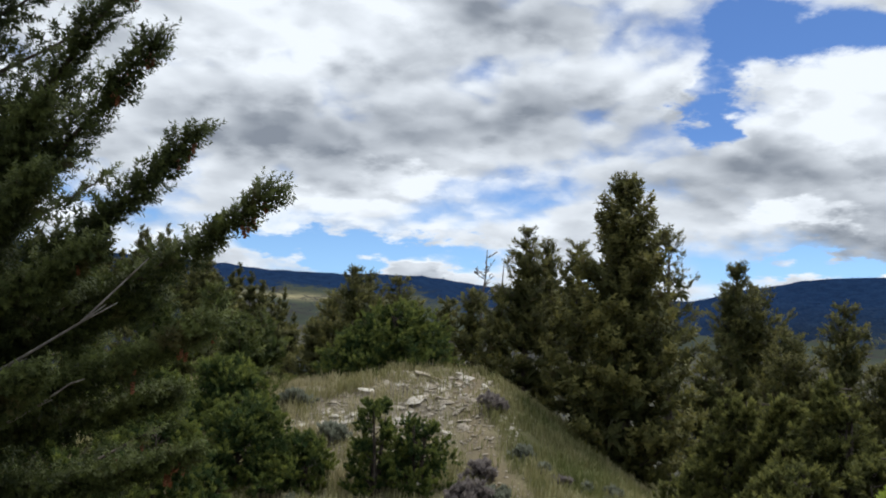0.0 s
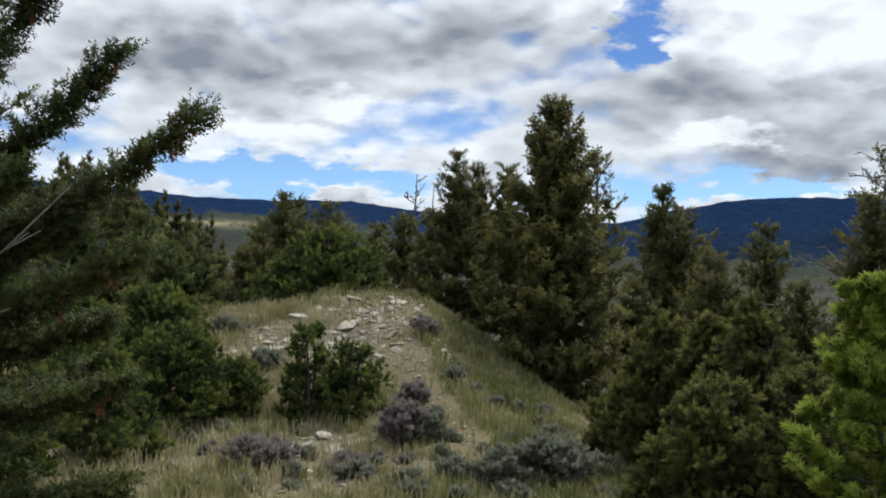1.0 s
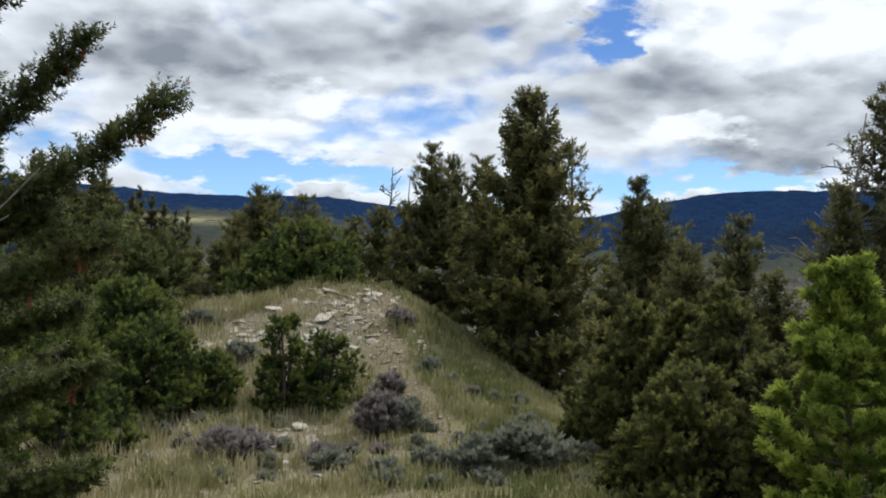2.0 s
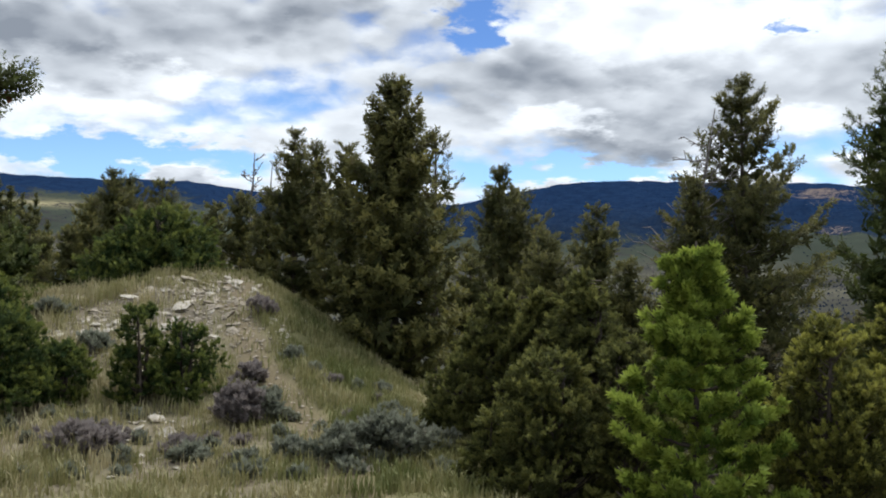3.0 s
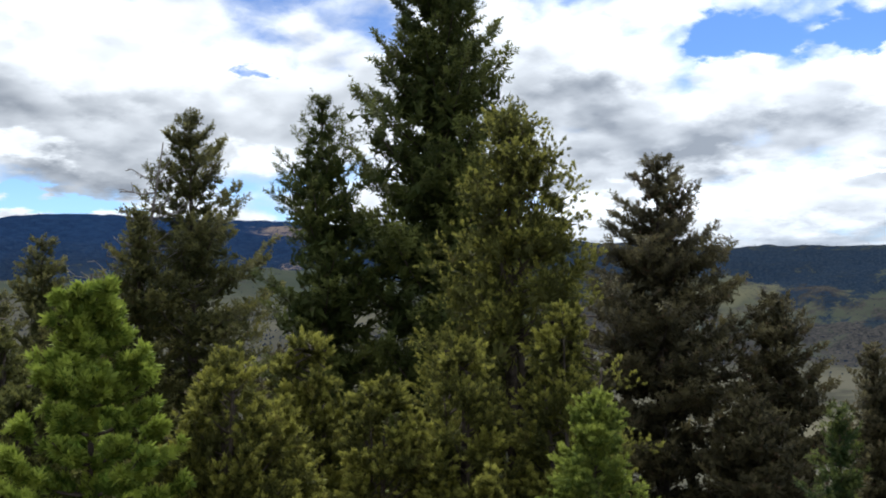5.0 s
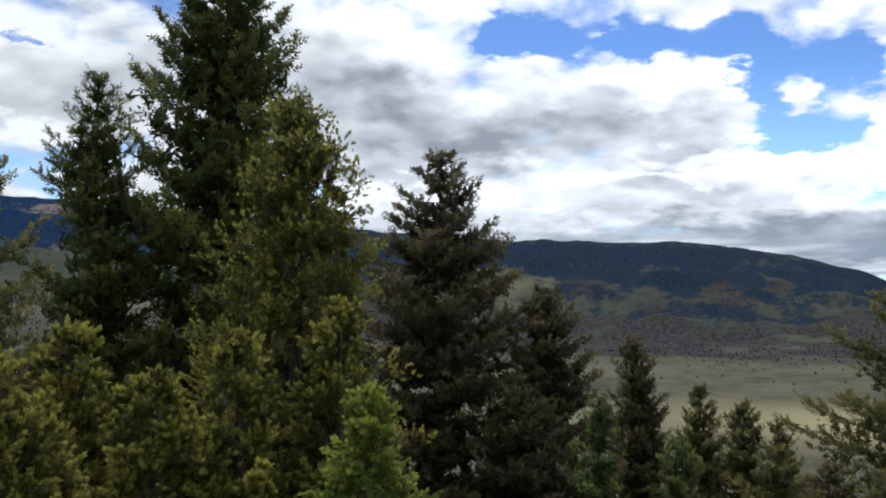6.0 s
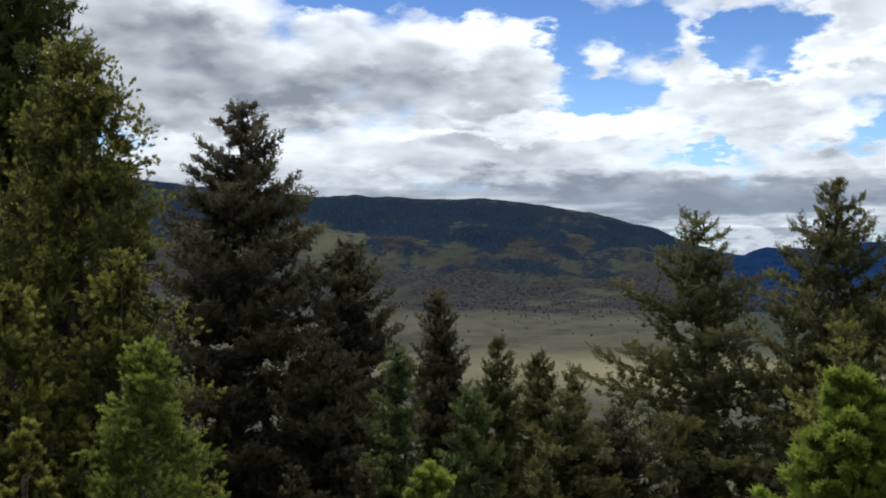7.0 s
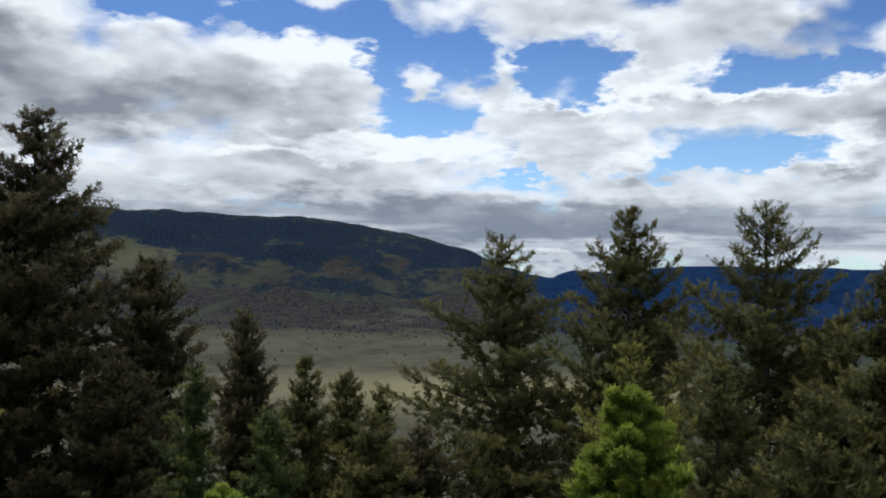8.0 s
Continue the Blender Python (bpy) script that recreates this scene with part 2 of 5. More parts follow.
def grass_material():
    m, g, b, out = material("grass_blades")
    t = g.attr("tint")
    c = g.mix(g.step(t, 0.0, 0.5, smooth=False), (0.140, 0.156, 0.050), (0.290, 0.268, 0.118))
    c = g.mix(g.step(t, 0.5, 1.0, smooth=False), c, (0.46, 0.40, 0.235))
    g.put(b.inputs["Base Color"], c)
    b.inputs["Roughness"].default_value = 0.7
    b.inputs["Specular IOR Level"].default_value = 0.2
    tr = g.add("ShaderNodeBsdfTranslucent")
    g.put(tr.inputs[0], c)
    mx = g.add("ShaderNodeMixShader")
    mx.inputs[0].default_value = 0.25
    g.put(mx.inputs[1], b.outputs[0])
    g.put(mx.inputs[2], tr.outputs[0])
    g.put(out.inputs[0], mx.outputs[0])
    return m


def ground_material():
    m, g, b, out = material("open_land")
    where = g.add("ShaderNodeTexCoord").outputs["Object"]
    n1, n2, n3 = g.noise(where, 0.9, 5), g.noise(where, 7, 8, 0.65), g.noise(where, 45, 6, 0.7)
    soil = g.mix(g.step(n2, 0.35, 0.65), (0.140, 0.115, 0.076), (0.255, 0.220, 0.155))
    straw = g.mix(g.step(n3, 0.3, 0.7), (0.135, 0.122, 0.064), (0.245, 0.220, 0.122))
    near = g.mix(g.step(n1, 0.38, 0.62), soil, straw)
    near = g.mix(g.math("MULTIPLY", g.attr("lush"), g.step(n2, 0.3, 0.6, 0.4, 0.95)), near, (0.150, 0.150, 0.060))
    near = g.mix(g.math("MULTIPLY", g.attr("scree"), g.step(n2, 0.35, 0.6, 0.3, 0.95)), near, (0.215, 0.185, 0.140))
    near = g.mix(g.math("MULTIPLY", g.attr("track"), 0.6), near, (0.22, 0.17, 0.115))
    # much darker ground under the trees, so the gaps between them stay dark
    near = g.mix(g.math("MULTIPLY", g.attr("tree_floor"), g.step(n1, 0.3, 0.6, 0.7, 1.0)), near, (0.050, 0.043, 0.028))
    # far land: dry meadow, green meadow, scrub and forest, all darkened for cloud shade
    f1, f2, f3 = g.noise(where, 0.004, 6, 0.6), g.noise(where, 0.03, 6, 0.65), g.noise(where, 0.12, 4, 0.7)
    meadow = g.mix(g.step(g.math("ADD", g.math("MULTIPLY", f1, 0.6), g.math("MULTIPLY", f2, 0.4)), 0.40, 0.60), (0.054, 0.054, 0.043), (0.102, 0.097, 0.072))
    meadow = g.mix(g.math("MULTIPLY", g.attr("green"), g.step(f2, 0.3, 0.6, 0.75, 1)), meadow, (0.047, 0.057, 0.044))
    # tan field, its colour lightened to look sunlit
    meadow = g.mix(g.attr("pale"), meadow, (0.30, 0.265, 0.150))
    scrub = g.mix(g.step(f3, 0.35, 0.62), (0.018, 0.020, 0.023), (0.056, 0.053, 0.050))
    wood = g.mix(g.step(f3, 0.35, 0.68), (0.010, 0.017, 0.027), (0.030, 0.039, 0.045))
    # distance haze is painted in as a bluer base colour of the forest
    hazy_wood = g.mix(g.step(f2, 0.35, 0.65), (0.007, 0.021, 0.064), (0.013, 0.035, 0.092))
    wood = g.mix(g.attr("haze"), wood, hazy_wood)
    edge = g.math("MULTIPLY", g.math("SUBTRACT", g.math("ADD", g.math("MULTIPLY", f2, 0.6), g.math("MULTIPLY", f3, 0.4)), 0.5), 2.4)
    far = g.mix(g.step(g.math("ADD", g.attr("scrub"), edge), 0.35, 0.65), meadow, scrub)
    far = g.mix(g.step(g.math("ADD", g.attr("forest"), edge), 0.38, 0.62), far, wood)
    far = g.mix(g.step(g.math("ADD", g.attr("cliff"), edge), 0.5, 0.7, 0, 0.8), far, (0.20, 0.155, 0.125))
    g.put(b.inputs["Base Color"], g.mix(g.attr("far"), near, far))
    b.inputs["Roughness"].default_value = 1.0
    b.inputs["Specular IOR Level"].default_value = 0.0
    g.put(b.inputs["Normal"], g.bump(g.math("ADD", n2, g.math("MULTIPLY", n3, 0.4)), 0.6, 0.05))
    return m


M_GRASS, M_GROUND = grass_material(), ground_material()


# ---------------------------------------------------------------- mesh helpers
def part(name, mesh, mat, parent=None, label=""):
    ob = new(name, mesh)
    mesh.materials.append(mat)
    ob.parent = parent
    return tagged(ob, label)


def triangles(name, verts, tint=None):
    """A mesh of loose triangles from an array of shape (n, 3, 3), with one tint for each."""
    v = np.ascontiguousarray(verts, dtype=np.float32).reshape(-1, 3)
    n = len(v)
    me = bpy.data.meshes.new(name)
    me.vertices.add(n)
    me.vertices.foreach_set("co", v.ravel())
    me.loops.add(n)
    me.loops.foreach_set("vertex_index", np.arange(n, dtype=np.int32))
    me.polygons.add(n // 3)
    me.polygons.foreach_set("loop_start", np.arange(0, n, 3, dtype=np.int32))
    me.polygons.foreach_set("loop_total", np.full(n // 3, 3, dtype=np.int32))
    if tint is not None:
        a = me.attributes.new("tint", "FLOAT", "POINT")
        a.data.foreach_set("value", np.repeat(np.asarray(tint, dtype=np.float32), 3))
    me.update(calc_edges=True)
    return me


def unit(v):
    return v / np.maximum(np.linalg.norm(v, axis=-1, keepdims=True), 1e-9)


def spray(k, spread, width, reach=0.35):
    """A shoot of k needles round an axis of length 1."""
    rows = []
    for i in range(k):
        s = 0.85 * i / max(1, k - 1)
        a = i * 2.4
        o, w = np.array([math.cos(a), math.sin(a), 0]), np.array([-math.sin(a), math.cos(a), 0])
        base = np.array([0, 0, s])
        tip = o * spread * (1 - 0.35 * s) + np.array([0, 0, s + reach])
        rows.append([base - w * width / 2, base + w * width / 2, tip])
    return np.array(rows)


def tuft(k, seed, spike=0.75, wide=0.34):
    """A rounded tuft of k overlapping sprays; its forward way is +z."""
    rs = np.random.RandomState(seed)
    rows = []
    for i in range(k):
        z = 1 - 1.75 * (i + 0.5) / k
        a = i * 2.39996 + rs.uniform(-0.3, 0.3)
        r = math.sqrt(max(0, 1 - z * z))
        d = np.array([r * math.cos(a), r * math.sin(a), z])
        ax = unit(d * spike + np.array([0, 0, 0.7]) + rs.normal(0, 0.22, 3))
        side = unit(np.cross(ax, d + rs.normal(0, 0.15, 3)))
        c = d * rs.uniform(0.45, 0.62)
        w = side * wide * rs.uniform(0.8, 1.2)
        rows.append([c - ax * 0.40 - w, c - ax * 0.40 + w, c + ax * rs.uniform(0.45, 0.75)])
    rows = np.array(rows)
    n = np.cross(rows[:, 1] - rows[:, 0], rows[:, 2] - rows[:, 0])
    turn = (n * rows.mean(1)).sum(1) < 0
    rows[turn] = rows[turn][:, ::-1]
    return rows


def shoot_faces(pos, way, size, tint, form, rng, flat=0.0):
    z = unit(way)
    x = unit(np.cross(z, np.array([0, 0, 1.5]) * flat + rng.normal(size=z.shape)))
    y = np.cross(z, x)
    f = form.reshape(-1, 3)
    v = f[None, :, 0, None] * x[:, None] + f[None, :, 1, None] * y[:, None] + f[None, :, 2, None] * z[:, None]
    v = pos[:, None] + v * size[:, None, None]
    fine = np.tile(0.25 * (form.mean(1)[:, 2] - 0.1), len(pos))
    return v.reshape(-1, 3, 3), np.clip(np.repeat(tint, len(form)) + fine, 0, 1)


def shoots(name, pos, way, size, tint, form, rng, flat=0.0):
    return triangles(name, *shoot_faces(pos, way, size, tint, form, rng, flat))


def tubes(name, lines, limb_sides=5, first_sides=None):
    """One mesh of tapered tubes; each line is (points, radii)."""
    verts, faces = [], []
    for pts, rad in lines:
        sides = limb_sides if verts or not first_sides else first_sides
        pts = np.asarray(pts, float)
        d = unit(np.gradient(pts, axis=0))
        ref = np.array([1.0, 0, 0]) if abs(d[0][2]) > 0.7 else np.array([0, 0, 1.0])
        x = unit(np.cross(d, ref))
        y = np.cross(d, x)
        base = len(verts)
        for i in range(len(pts)):
            for j in range(sides):
                a = 2 * math.pi * j / sides
                verts.append(pts[i] + rad[i] * (math.cos(a) * x[i] + math.sin(a) * y[i]))
        for i in range(len(pts) - 1):
            for j in range(sides):
                k = (j + 1) % sides
                faces.append((base + i * sides + j, base + i * sides + k, base + (i + 1) * sides + k, base + (i + 1) * sides + j))
        faces.append(tuple(base + (len(pts) - 1) * sides + j for j in range(sides)))
    me = bpy.data.meshes.new(name)
    me.from_pydata([tuple(v) for v in verts], [], faces)
    me.polygons.foreach_set("use_smooth", [True] * len(me.polygons))
    me.update()
    return me


# ---------------------------------------------------------------- the lie of the land
def soft(x, k=1.0):
    return np.logaddexp(0, np.asarray(x, float) / k) * k


def smooth(x, a, b):
    t = np.clip((np.asarray(x, float) - a) / (b - a), 0, 1)
    return t * t * (3 - 2 * t)


def waves(x, y, size, seed, octaves=4):
    """Cheap smooth noise, about -1 to 1."""
    out, amp, rs = 0, 1.0, np.random.RandomState(seed)
    for _ in range(octaves):
        for _ in range(3):
            a, ph = rs.uniform(0, 2 * math.pi), rs.uniform(0, 2 * math.pi)
            k = 2 * math.pi / size * rs.uniform(0.7, 1.3)
            out = out + amp / 3 * np.sin(k * (x * math.cos(a) + y * math.sin(a)) + ph + 1.3 * np.sin(k * 0.6 * (y * math.cos(a) - x * math.sin(a)) + ph * 2))
        size, amp = size * 0.47, amp * 0.55
    return out


def near_ground(x, y):
    """The saddle where the path runs, the stony knob at the end of a spur, and the wooded slope that falls to the valley."""
    x, y = np.asarray(x, float), np.asarray(y, float)
    z = 0.028 * np.clip(y, -5, 12)
    rise = np.interp(y, (8.3, 9.5, 10.5, 11.7, 13.2, 14.6, 15.4, 16.5, 19, 26), (0, 0.05, 0.16, 0.52, 1.02, 1.48, 1.58, 1.40, 0.6, 0))
    flank = 1 - smooth(x, -0.6 + 0.10 * (15 - y), 2.6)
    left = 1 - 0.22 * smooth(-x, 0.6, 3.2) - 0.30 * smooth(-x, 3, 9) - 0.35 * smooth(-x, 9, 30)
    z = z + rise * flank * left
    z = z - 0.29 * soft(x - 2.4, 0.7) - 0.07 * soft(-x - 4.0, 1.0) - 0.09 * soft(y - 19, 2.0)
    hill = 21.5 * np.exp(-(((x + 40) / 28) ** 2 + ((y - 92) / 28) ** 2))
    z = z + hill * smooth(np.hypot(x, y), 25, 60)
    near = smooth(np.hypot(x, y), 1.5, 5)
    return z + near * (0.05 * waves(x, y, 3.1, 3) + 0.02 * waves(x, y, 0.6, 4, 3)) + 0.5 * smooth(np.hypot(x, y), 20, 60) * waves(x, y, 17, 5)


RIDGE_AZ = (-180, -120, -97, -90, -86, -81, -79.5, -77, -75.3, -71.5, -66.6, -61, -55, -49, -46, -40, -34, -30, -22, -18, -14.3, -10.7, -6, 0, 4.4, 9, 13.6, 15.7, 30, 60, 120, 180)
RIDGE_EL = (2.5, 1.5, 0.80, 0.93, 0.82, 0.30, 0.22, 1.0, 1.85, 2.75, 3.40, 3.66, 3.85, 4.25, 4.70, 5.1, 5.65, 5.92, 6.20, 6.17, 5.75, 4.9, 4.9, 5.5, 5.88, 5.78, 5.98, 6.18, 6.6, 6, 4, 2.5)
EYE = 1.65


def far_ground(az, r):
    """The open valley and the wooded mountains beyond, by bearing and distance."""
    ridge_r = 3500 + 1100 * smooth(-az, 76, 80)
    ridge = np.interp(az, RIDGE_AZ, RIDGE_EL)
    right = smooth(-az, 36, 56)
    e200 = -9.0 - 6.5 * right
    e350 = -6.5 - 8.0 * right
    e500 = -4.8 - 6.0 * right
    e1500 = 0.4 + 1.2 * smooth(az, -12, 6) - 3.5 * right
    e2400 = 2.6 + 1.0 * smooth(az, -12, 6) - 3.6 * right
    e2400 = np.minimum(e2400, ridge - 0.6)
    e = e200
    for (a, b, v) in ((200, 350, e350), (350, 500, e500), (500, 1500, e1500), (1500, 2400, e2400)):
        t = np.clip((np.log(np.maximum(r, 1)) - math.log(a)) / (math.log(b) - math.log(a)), 0, 1)
        e = e + (v - e) * t
    t = np.clip((r - 2400) / (ridge_r - 2400), 0, 1)
    e = e + (ridge - e) * (0.55 * t + 0.45 * smooth(t, 0, 1))
    e = e - (ridge + 3.0) * np.clip((r - ridge_r) / 1300, 0, 1) ** 1.5
    x, y = -r * np.sin(np.radians(az)), r * np.cos(np.radians(az))
    bumps = waves(x, y, 900, 11, 5)
    rough = smooth(r, 1300, 2400) * (1 - 0.75 * smooth(r / ridge_r, 0.8, 0.97))
    rough = rough * (1 - 0.9 * np.exp(-(((az - 10.5) / 6) ** 2)) * np.exp(-(((r / ridge_r - 0.78) / 0.13) ** 2)))
    return EYE + r * np.tan(np.radians(e)) + bumps * (2.0 * smooth(r, 300, 900) + 26 * rough) + 13 * rough * waves(x, y, 330, 14, 3) + 3.0 * smooth(r, 2000, 3000) * waves(x, y, 120, 12, 4)


def land(x, y):
    r = np.hypot(x, y)
    az = np.degrees(np.arctan2(-np.asarray(x, float), y))
    t = smooth(r, 75, 210)
    return near_ground(x, y) * (1 - t) + far_ground(az, np.maximum(r, 60)) * t


def trail(x, y):
    """How far a place is from the middle of the footpath."""
    mid = np.interp(y, (0, 6, 9, 10.5, 12, 13.5, 15), (0.9, 0.75, 0.62, 0.35, -0.15, -0.35, -0.3))
    return np.abs(x - mid)


def cover(x, y):
    """What grows where, with painted haze and sunlit strips: weights for the ground's materials."""
    r = np.hypot(x, y)
    az = np.degrees(np.arctan2(-np.asarray(x, float), y))
    n = waves(x, y, 700, 21, 5)
    ridge_r = 3500 + 1100 * smooth(-az, 76, 80)
    right = smooth(-az, 36, 56)
    out = {}
    out["far"] = smooth(r, 30, 90)
    f = r / ridge_r + 0.38 * smooth(-az, 77.5, 80)
    out["forest"] = (smooth(f, 0.60, 0.92) * 0.75 + 0.25 * smooth(f, 0.82, 0.9) + (0.34 * waves(x, y, 330, 23, 4) + 0.14 * n) * smooth(f, 0.55, 0.68) * (1 - smooth(f, 0.86, 0.94))
                     + 0.9 * (1 - smooth(r, 150, 330)))
    middle = smooth(az, -50, -42) * (1 - smooth(az, -8, -2))
    out["forest"] = out["forest"] + middle * 0.8 * smooth(f, 0.66, 0.78)
    out["forest"] = out["forest"] - 0.9 * np.exp(-(((az + 55) / 4.5) ** 2)) * np.exp(-(((f - 0.83) / 0.06) ** 2)) - 0.5 * np.exp(-(((az + 70) / 3) ** 2)) * np.exp(-(((f - 0.93) / 0.04) ** 2))
    east = smooth(-az, 44, 50) * (1 - smooth(-az, 74, 78))
    out["forest"] = out["forest"] + east * (0.85 * np.exp(-(((az + 67) / 4.5) ** 2)) * np.exp(-(((f - 0.70 + 0.008 * (az + 67)) / 0.045) ** 2)) + 0.45 * waves(x, y, 240, 27, 4) * smooth(f, 0.60, 0.68) * (1 - smooth(f, 0.88, 0.95)))
    out["forest"] = out["forest"] - 0.40 * east * smooth(f, 0.955, 0.985)
    glade = np.exp(-(((az + 55) / 4.5) ** 2)) * np.exp(-(((f - 0.83) / 0.07) ** 2))
    field = np.exp(-(((az - 10.5) / 4.5) ** 2)) * np.exp(-(((f - 0.80) / 0.07) ** 2))
    out["forest"] = out["forest"] - 1.2 * field - 0.6 * np.exp(-(((az + 22) / 9) ** 2)) * np.exp(-(((f - 0.70) / 0.04) ** 2))
    # painted sunlight: a field strip, a streak on the valley floor, a glade
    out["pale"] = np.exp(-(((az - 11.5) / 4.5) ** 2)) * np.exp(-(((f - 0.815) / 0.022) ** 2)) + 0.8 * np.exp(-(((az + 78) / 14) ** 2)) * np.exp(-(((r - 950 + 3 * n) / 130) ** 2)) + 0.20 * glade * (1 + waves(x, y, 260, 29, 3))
    out["scrub"] = smooth(r, 1350, 1700) * (0.78 + 0.5 * waves(x, y, 420, 22, 4)) * right + (0.3 + 0.3 * waves(x, y, 420, 22, 4)) * (1 - right)
    out["scrub"] = (out["scrub"] - 0.55 * glade) * (1 - 0.2 * east * smooth(f, 0.62, 0.70))
    out["green"] = np.clip(smooth(f, 0.48, 0.60) * (1.08 + 0.22 * waves(x, y, 500, 24, 3)), 0, 1)
    # weight of the haze painted into the forest colour, by bearing and distance
    out["haze"] = smooth(-az, 77, 80) * 0.95 + (0.22 + 0.5 * (1 - smooth(-az, 34, 50))) * smooth(r, 2000, 3200) * (1 - smooth(-az, 76, 80))
    out["cliff"] = 0.70 * np.exp(-(((az + 31) / 2.6) ** 2)) * np.exp(-(((r / ridge_r - 0.91) / 0.05) ** 2)) + 0.55 * np.exp(-(((az + 31.5) / 2.0) ** 2)) * np.exp(-(((r / ridge_r - 0.77) / 0.04) ** 2))
    out["lush"] = np.exp(-(((x - 1.0 - 0.25 * (10 - y) * 0.3) / 0.8) ** 2)) * smooth(y, 6, 8) * (1 - smooth(y, 13, 16))
    out["tree_floor"] = np.clip(smooth(r, 16.5, 21) + smooth(x, 2.2, 4.0) + smooth(-x, 3.6, 5.5), 0, 1)
    out["scree"] = np.exp(-(((x + 1.3) / 1.1) ** 2 + ((y - 13.0) / 1.3) ** 2)) * 1.1 + 0.4 * np.exp(-(((x + 1.0) / 0.6) ** 2 + ((y - 10.2) / 1.2) ** 2))
    out["track"] = (1 - smooth(trail(x, y) + 0.05 * waves(x, y, 0.7, 8, 2), 0.10, 0.30)) * smooth(r, 0, 2) * (1 - smooth(r, 14, 17))
    return out


def make_ground():
    az = np.unique(np.concatenate([np.arange(-180, -110, 3.0), np.arange(-110, 36, 0.4), np.arange(36, 180, 3.0)]))
    rad = np.concatenate([[0.25], np.geomspace(0.6, 5, 16)[:-1], np.arange(5, 18, 0.12), np.geomspace(18, 1200, 70), np.geomspace(1230, 4900, 90)])
    A, R = np.meshgrid(az, rad)
    X, Y = -R * np.sin(np.radians(A)), R * np.cos(np.radians(A))
    Z = land(X, Y)
    nr, na = X.shape
    v = np.stack([X, Y, Z], -1).reshape(-1, 3)
    i, j = np.meshgrid(np.arange(nr - 1), np.arange(na), indexing="ij")
    k = (j + 1) % na
    f = np.stack([i * na + j, (i + 1) * na + j, (i + 1) * na + k, i * na + k], -1).reshape(-1, 4)[:, ::-1]
    v = np.vstack([v, [[0, 0, float(near_ground(0, 0))]]])
    cap = [(j2, (j2 + 1) % na, len(v) - 1) for j2 in range(na)]
    me = bpy.data.meshes.new("ground")
    me.from_pydata(v.tolist(), [], f.tolist() + cap)
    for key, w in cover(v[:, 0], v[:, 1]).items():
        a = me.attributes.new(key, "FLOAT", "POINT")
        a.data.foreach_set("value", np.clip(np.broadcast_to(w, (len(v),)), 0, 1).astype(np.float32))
    me.polygons.foreach_set("use_smooth", [True] * len(me.polygons))
    me.update()
    ob = part("ground", me, M_GROUND)
    tagged(ob, "dry grassy ridge falling to an open valley with wooded mountains beyond", "ground", kind="structure")


make_ground()


# ---------------------------------------------------------------- trees
LONG = np.array([1.0, 1.0, 1.5])
FINE = tuft(15, 1, 0.95, 0.19) * np.array([1.0, 1.0, 1.25])
HEART = tuft(9, 3, 0.9, 0.28) * LONG
NEAR_SHOOT = spray(12, 0.36, 0.15, 0.14)
SHOOT = spray(8, 0.55, 0.24, 0.22) * 0.90
FAR_SHOOT = spray(6, 0.58, 0.36, 0.26) * 0.90
PLUME = tuft(8, 4, 0.85, 0.29) * np.array([1.0, 1.0, 1.35])
LEAFY = tuft(12, 4, 0.75, 0.38) * np.array([1.0, 1.0, 1.3])
BRUSH = tuft(15, 5, 0.9, 0.23)


def stand(name, x, y, label, category, group="", sink=0.10):
    ob = new(name)
    ob.location = (x, y, float(land(x, y)) - sink)
    ob.empty_display_size = 0.2
    return tagged(ob, label, category, group)


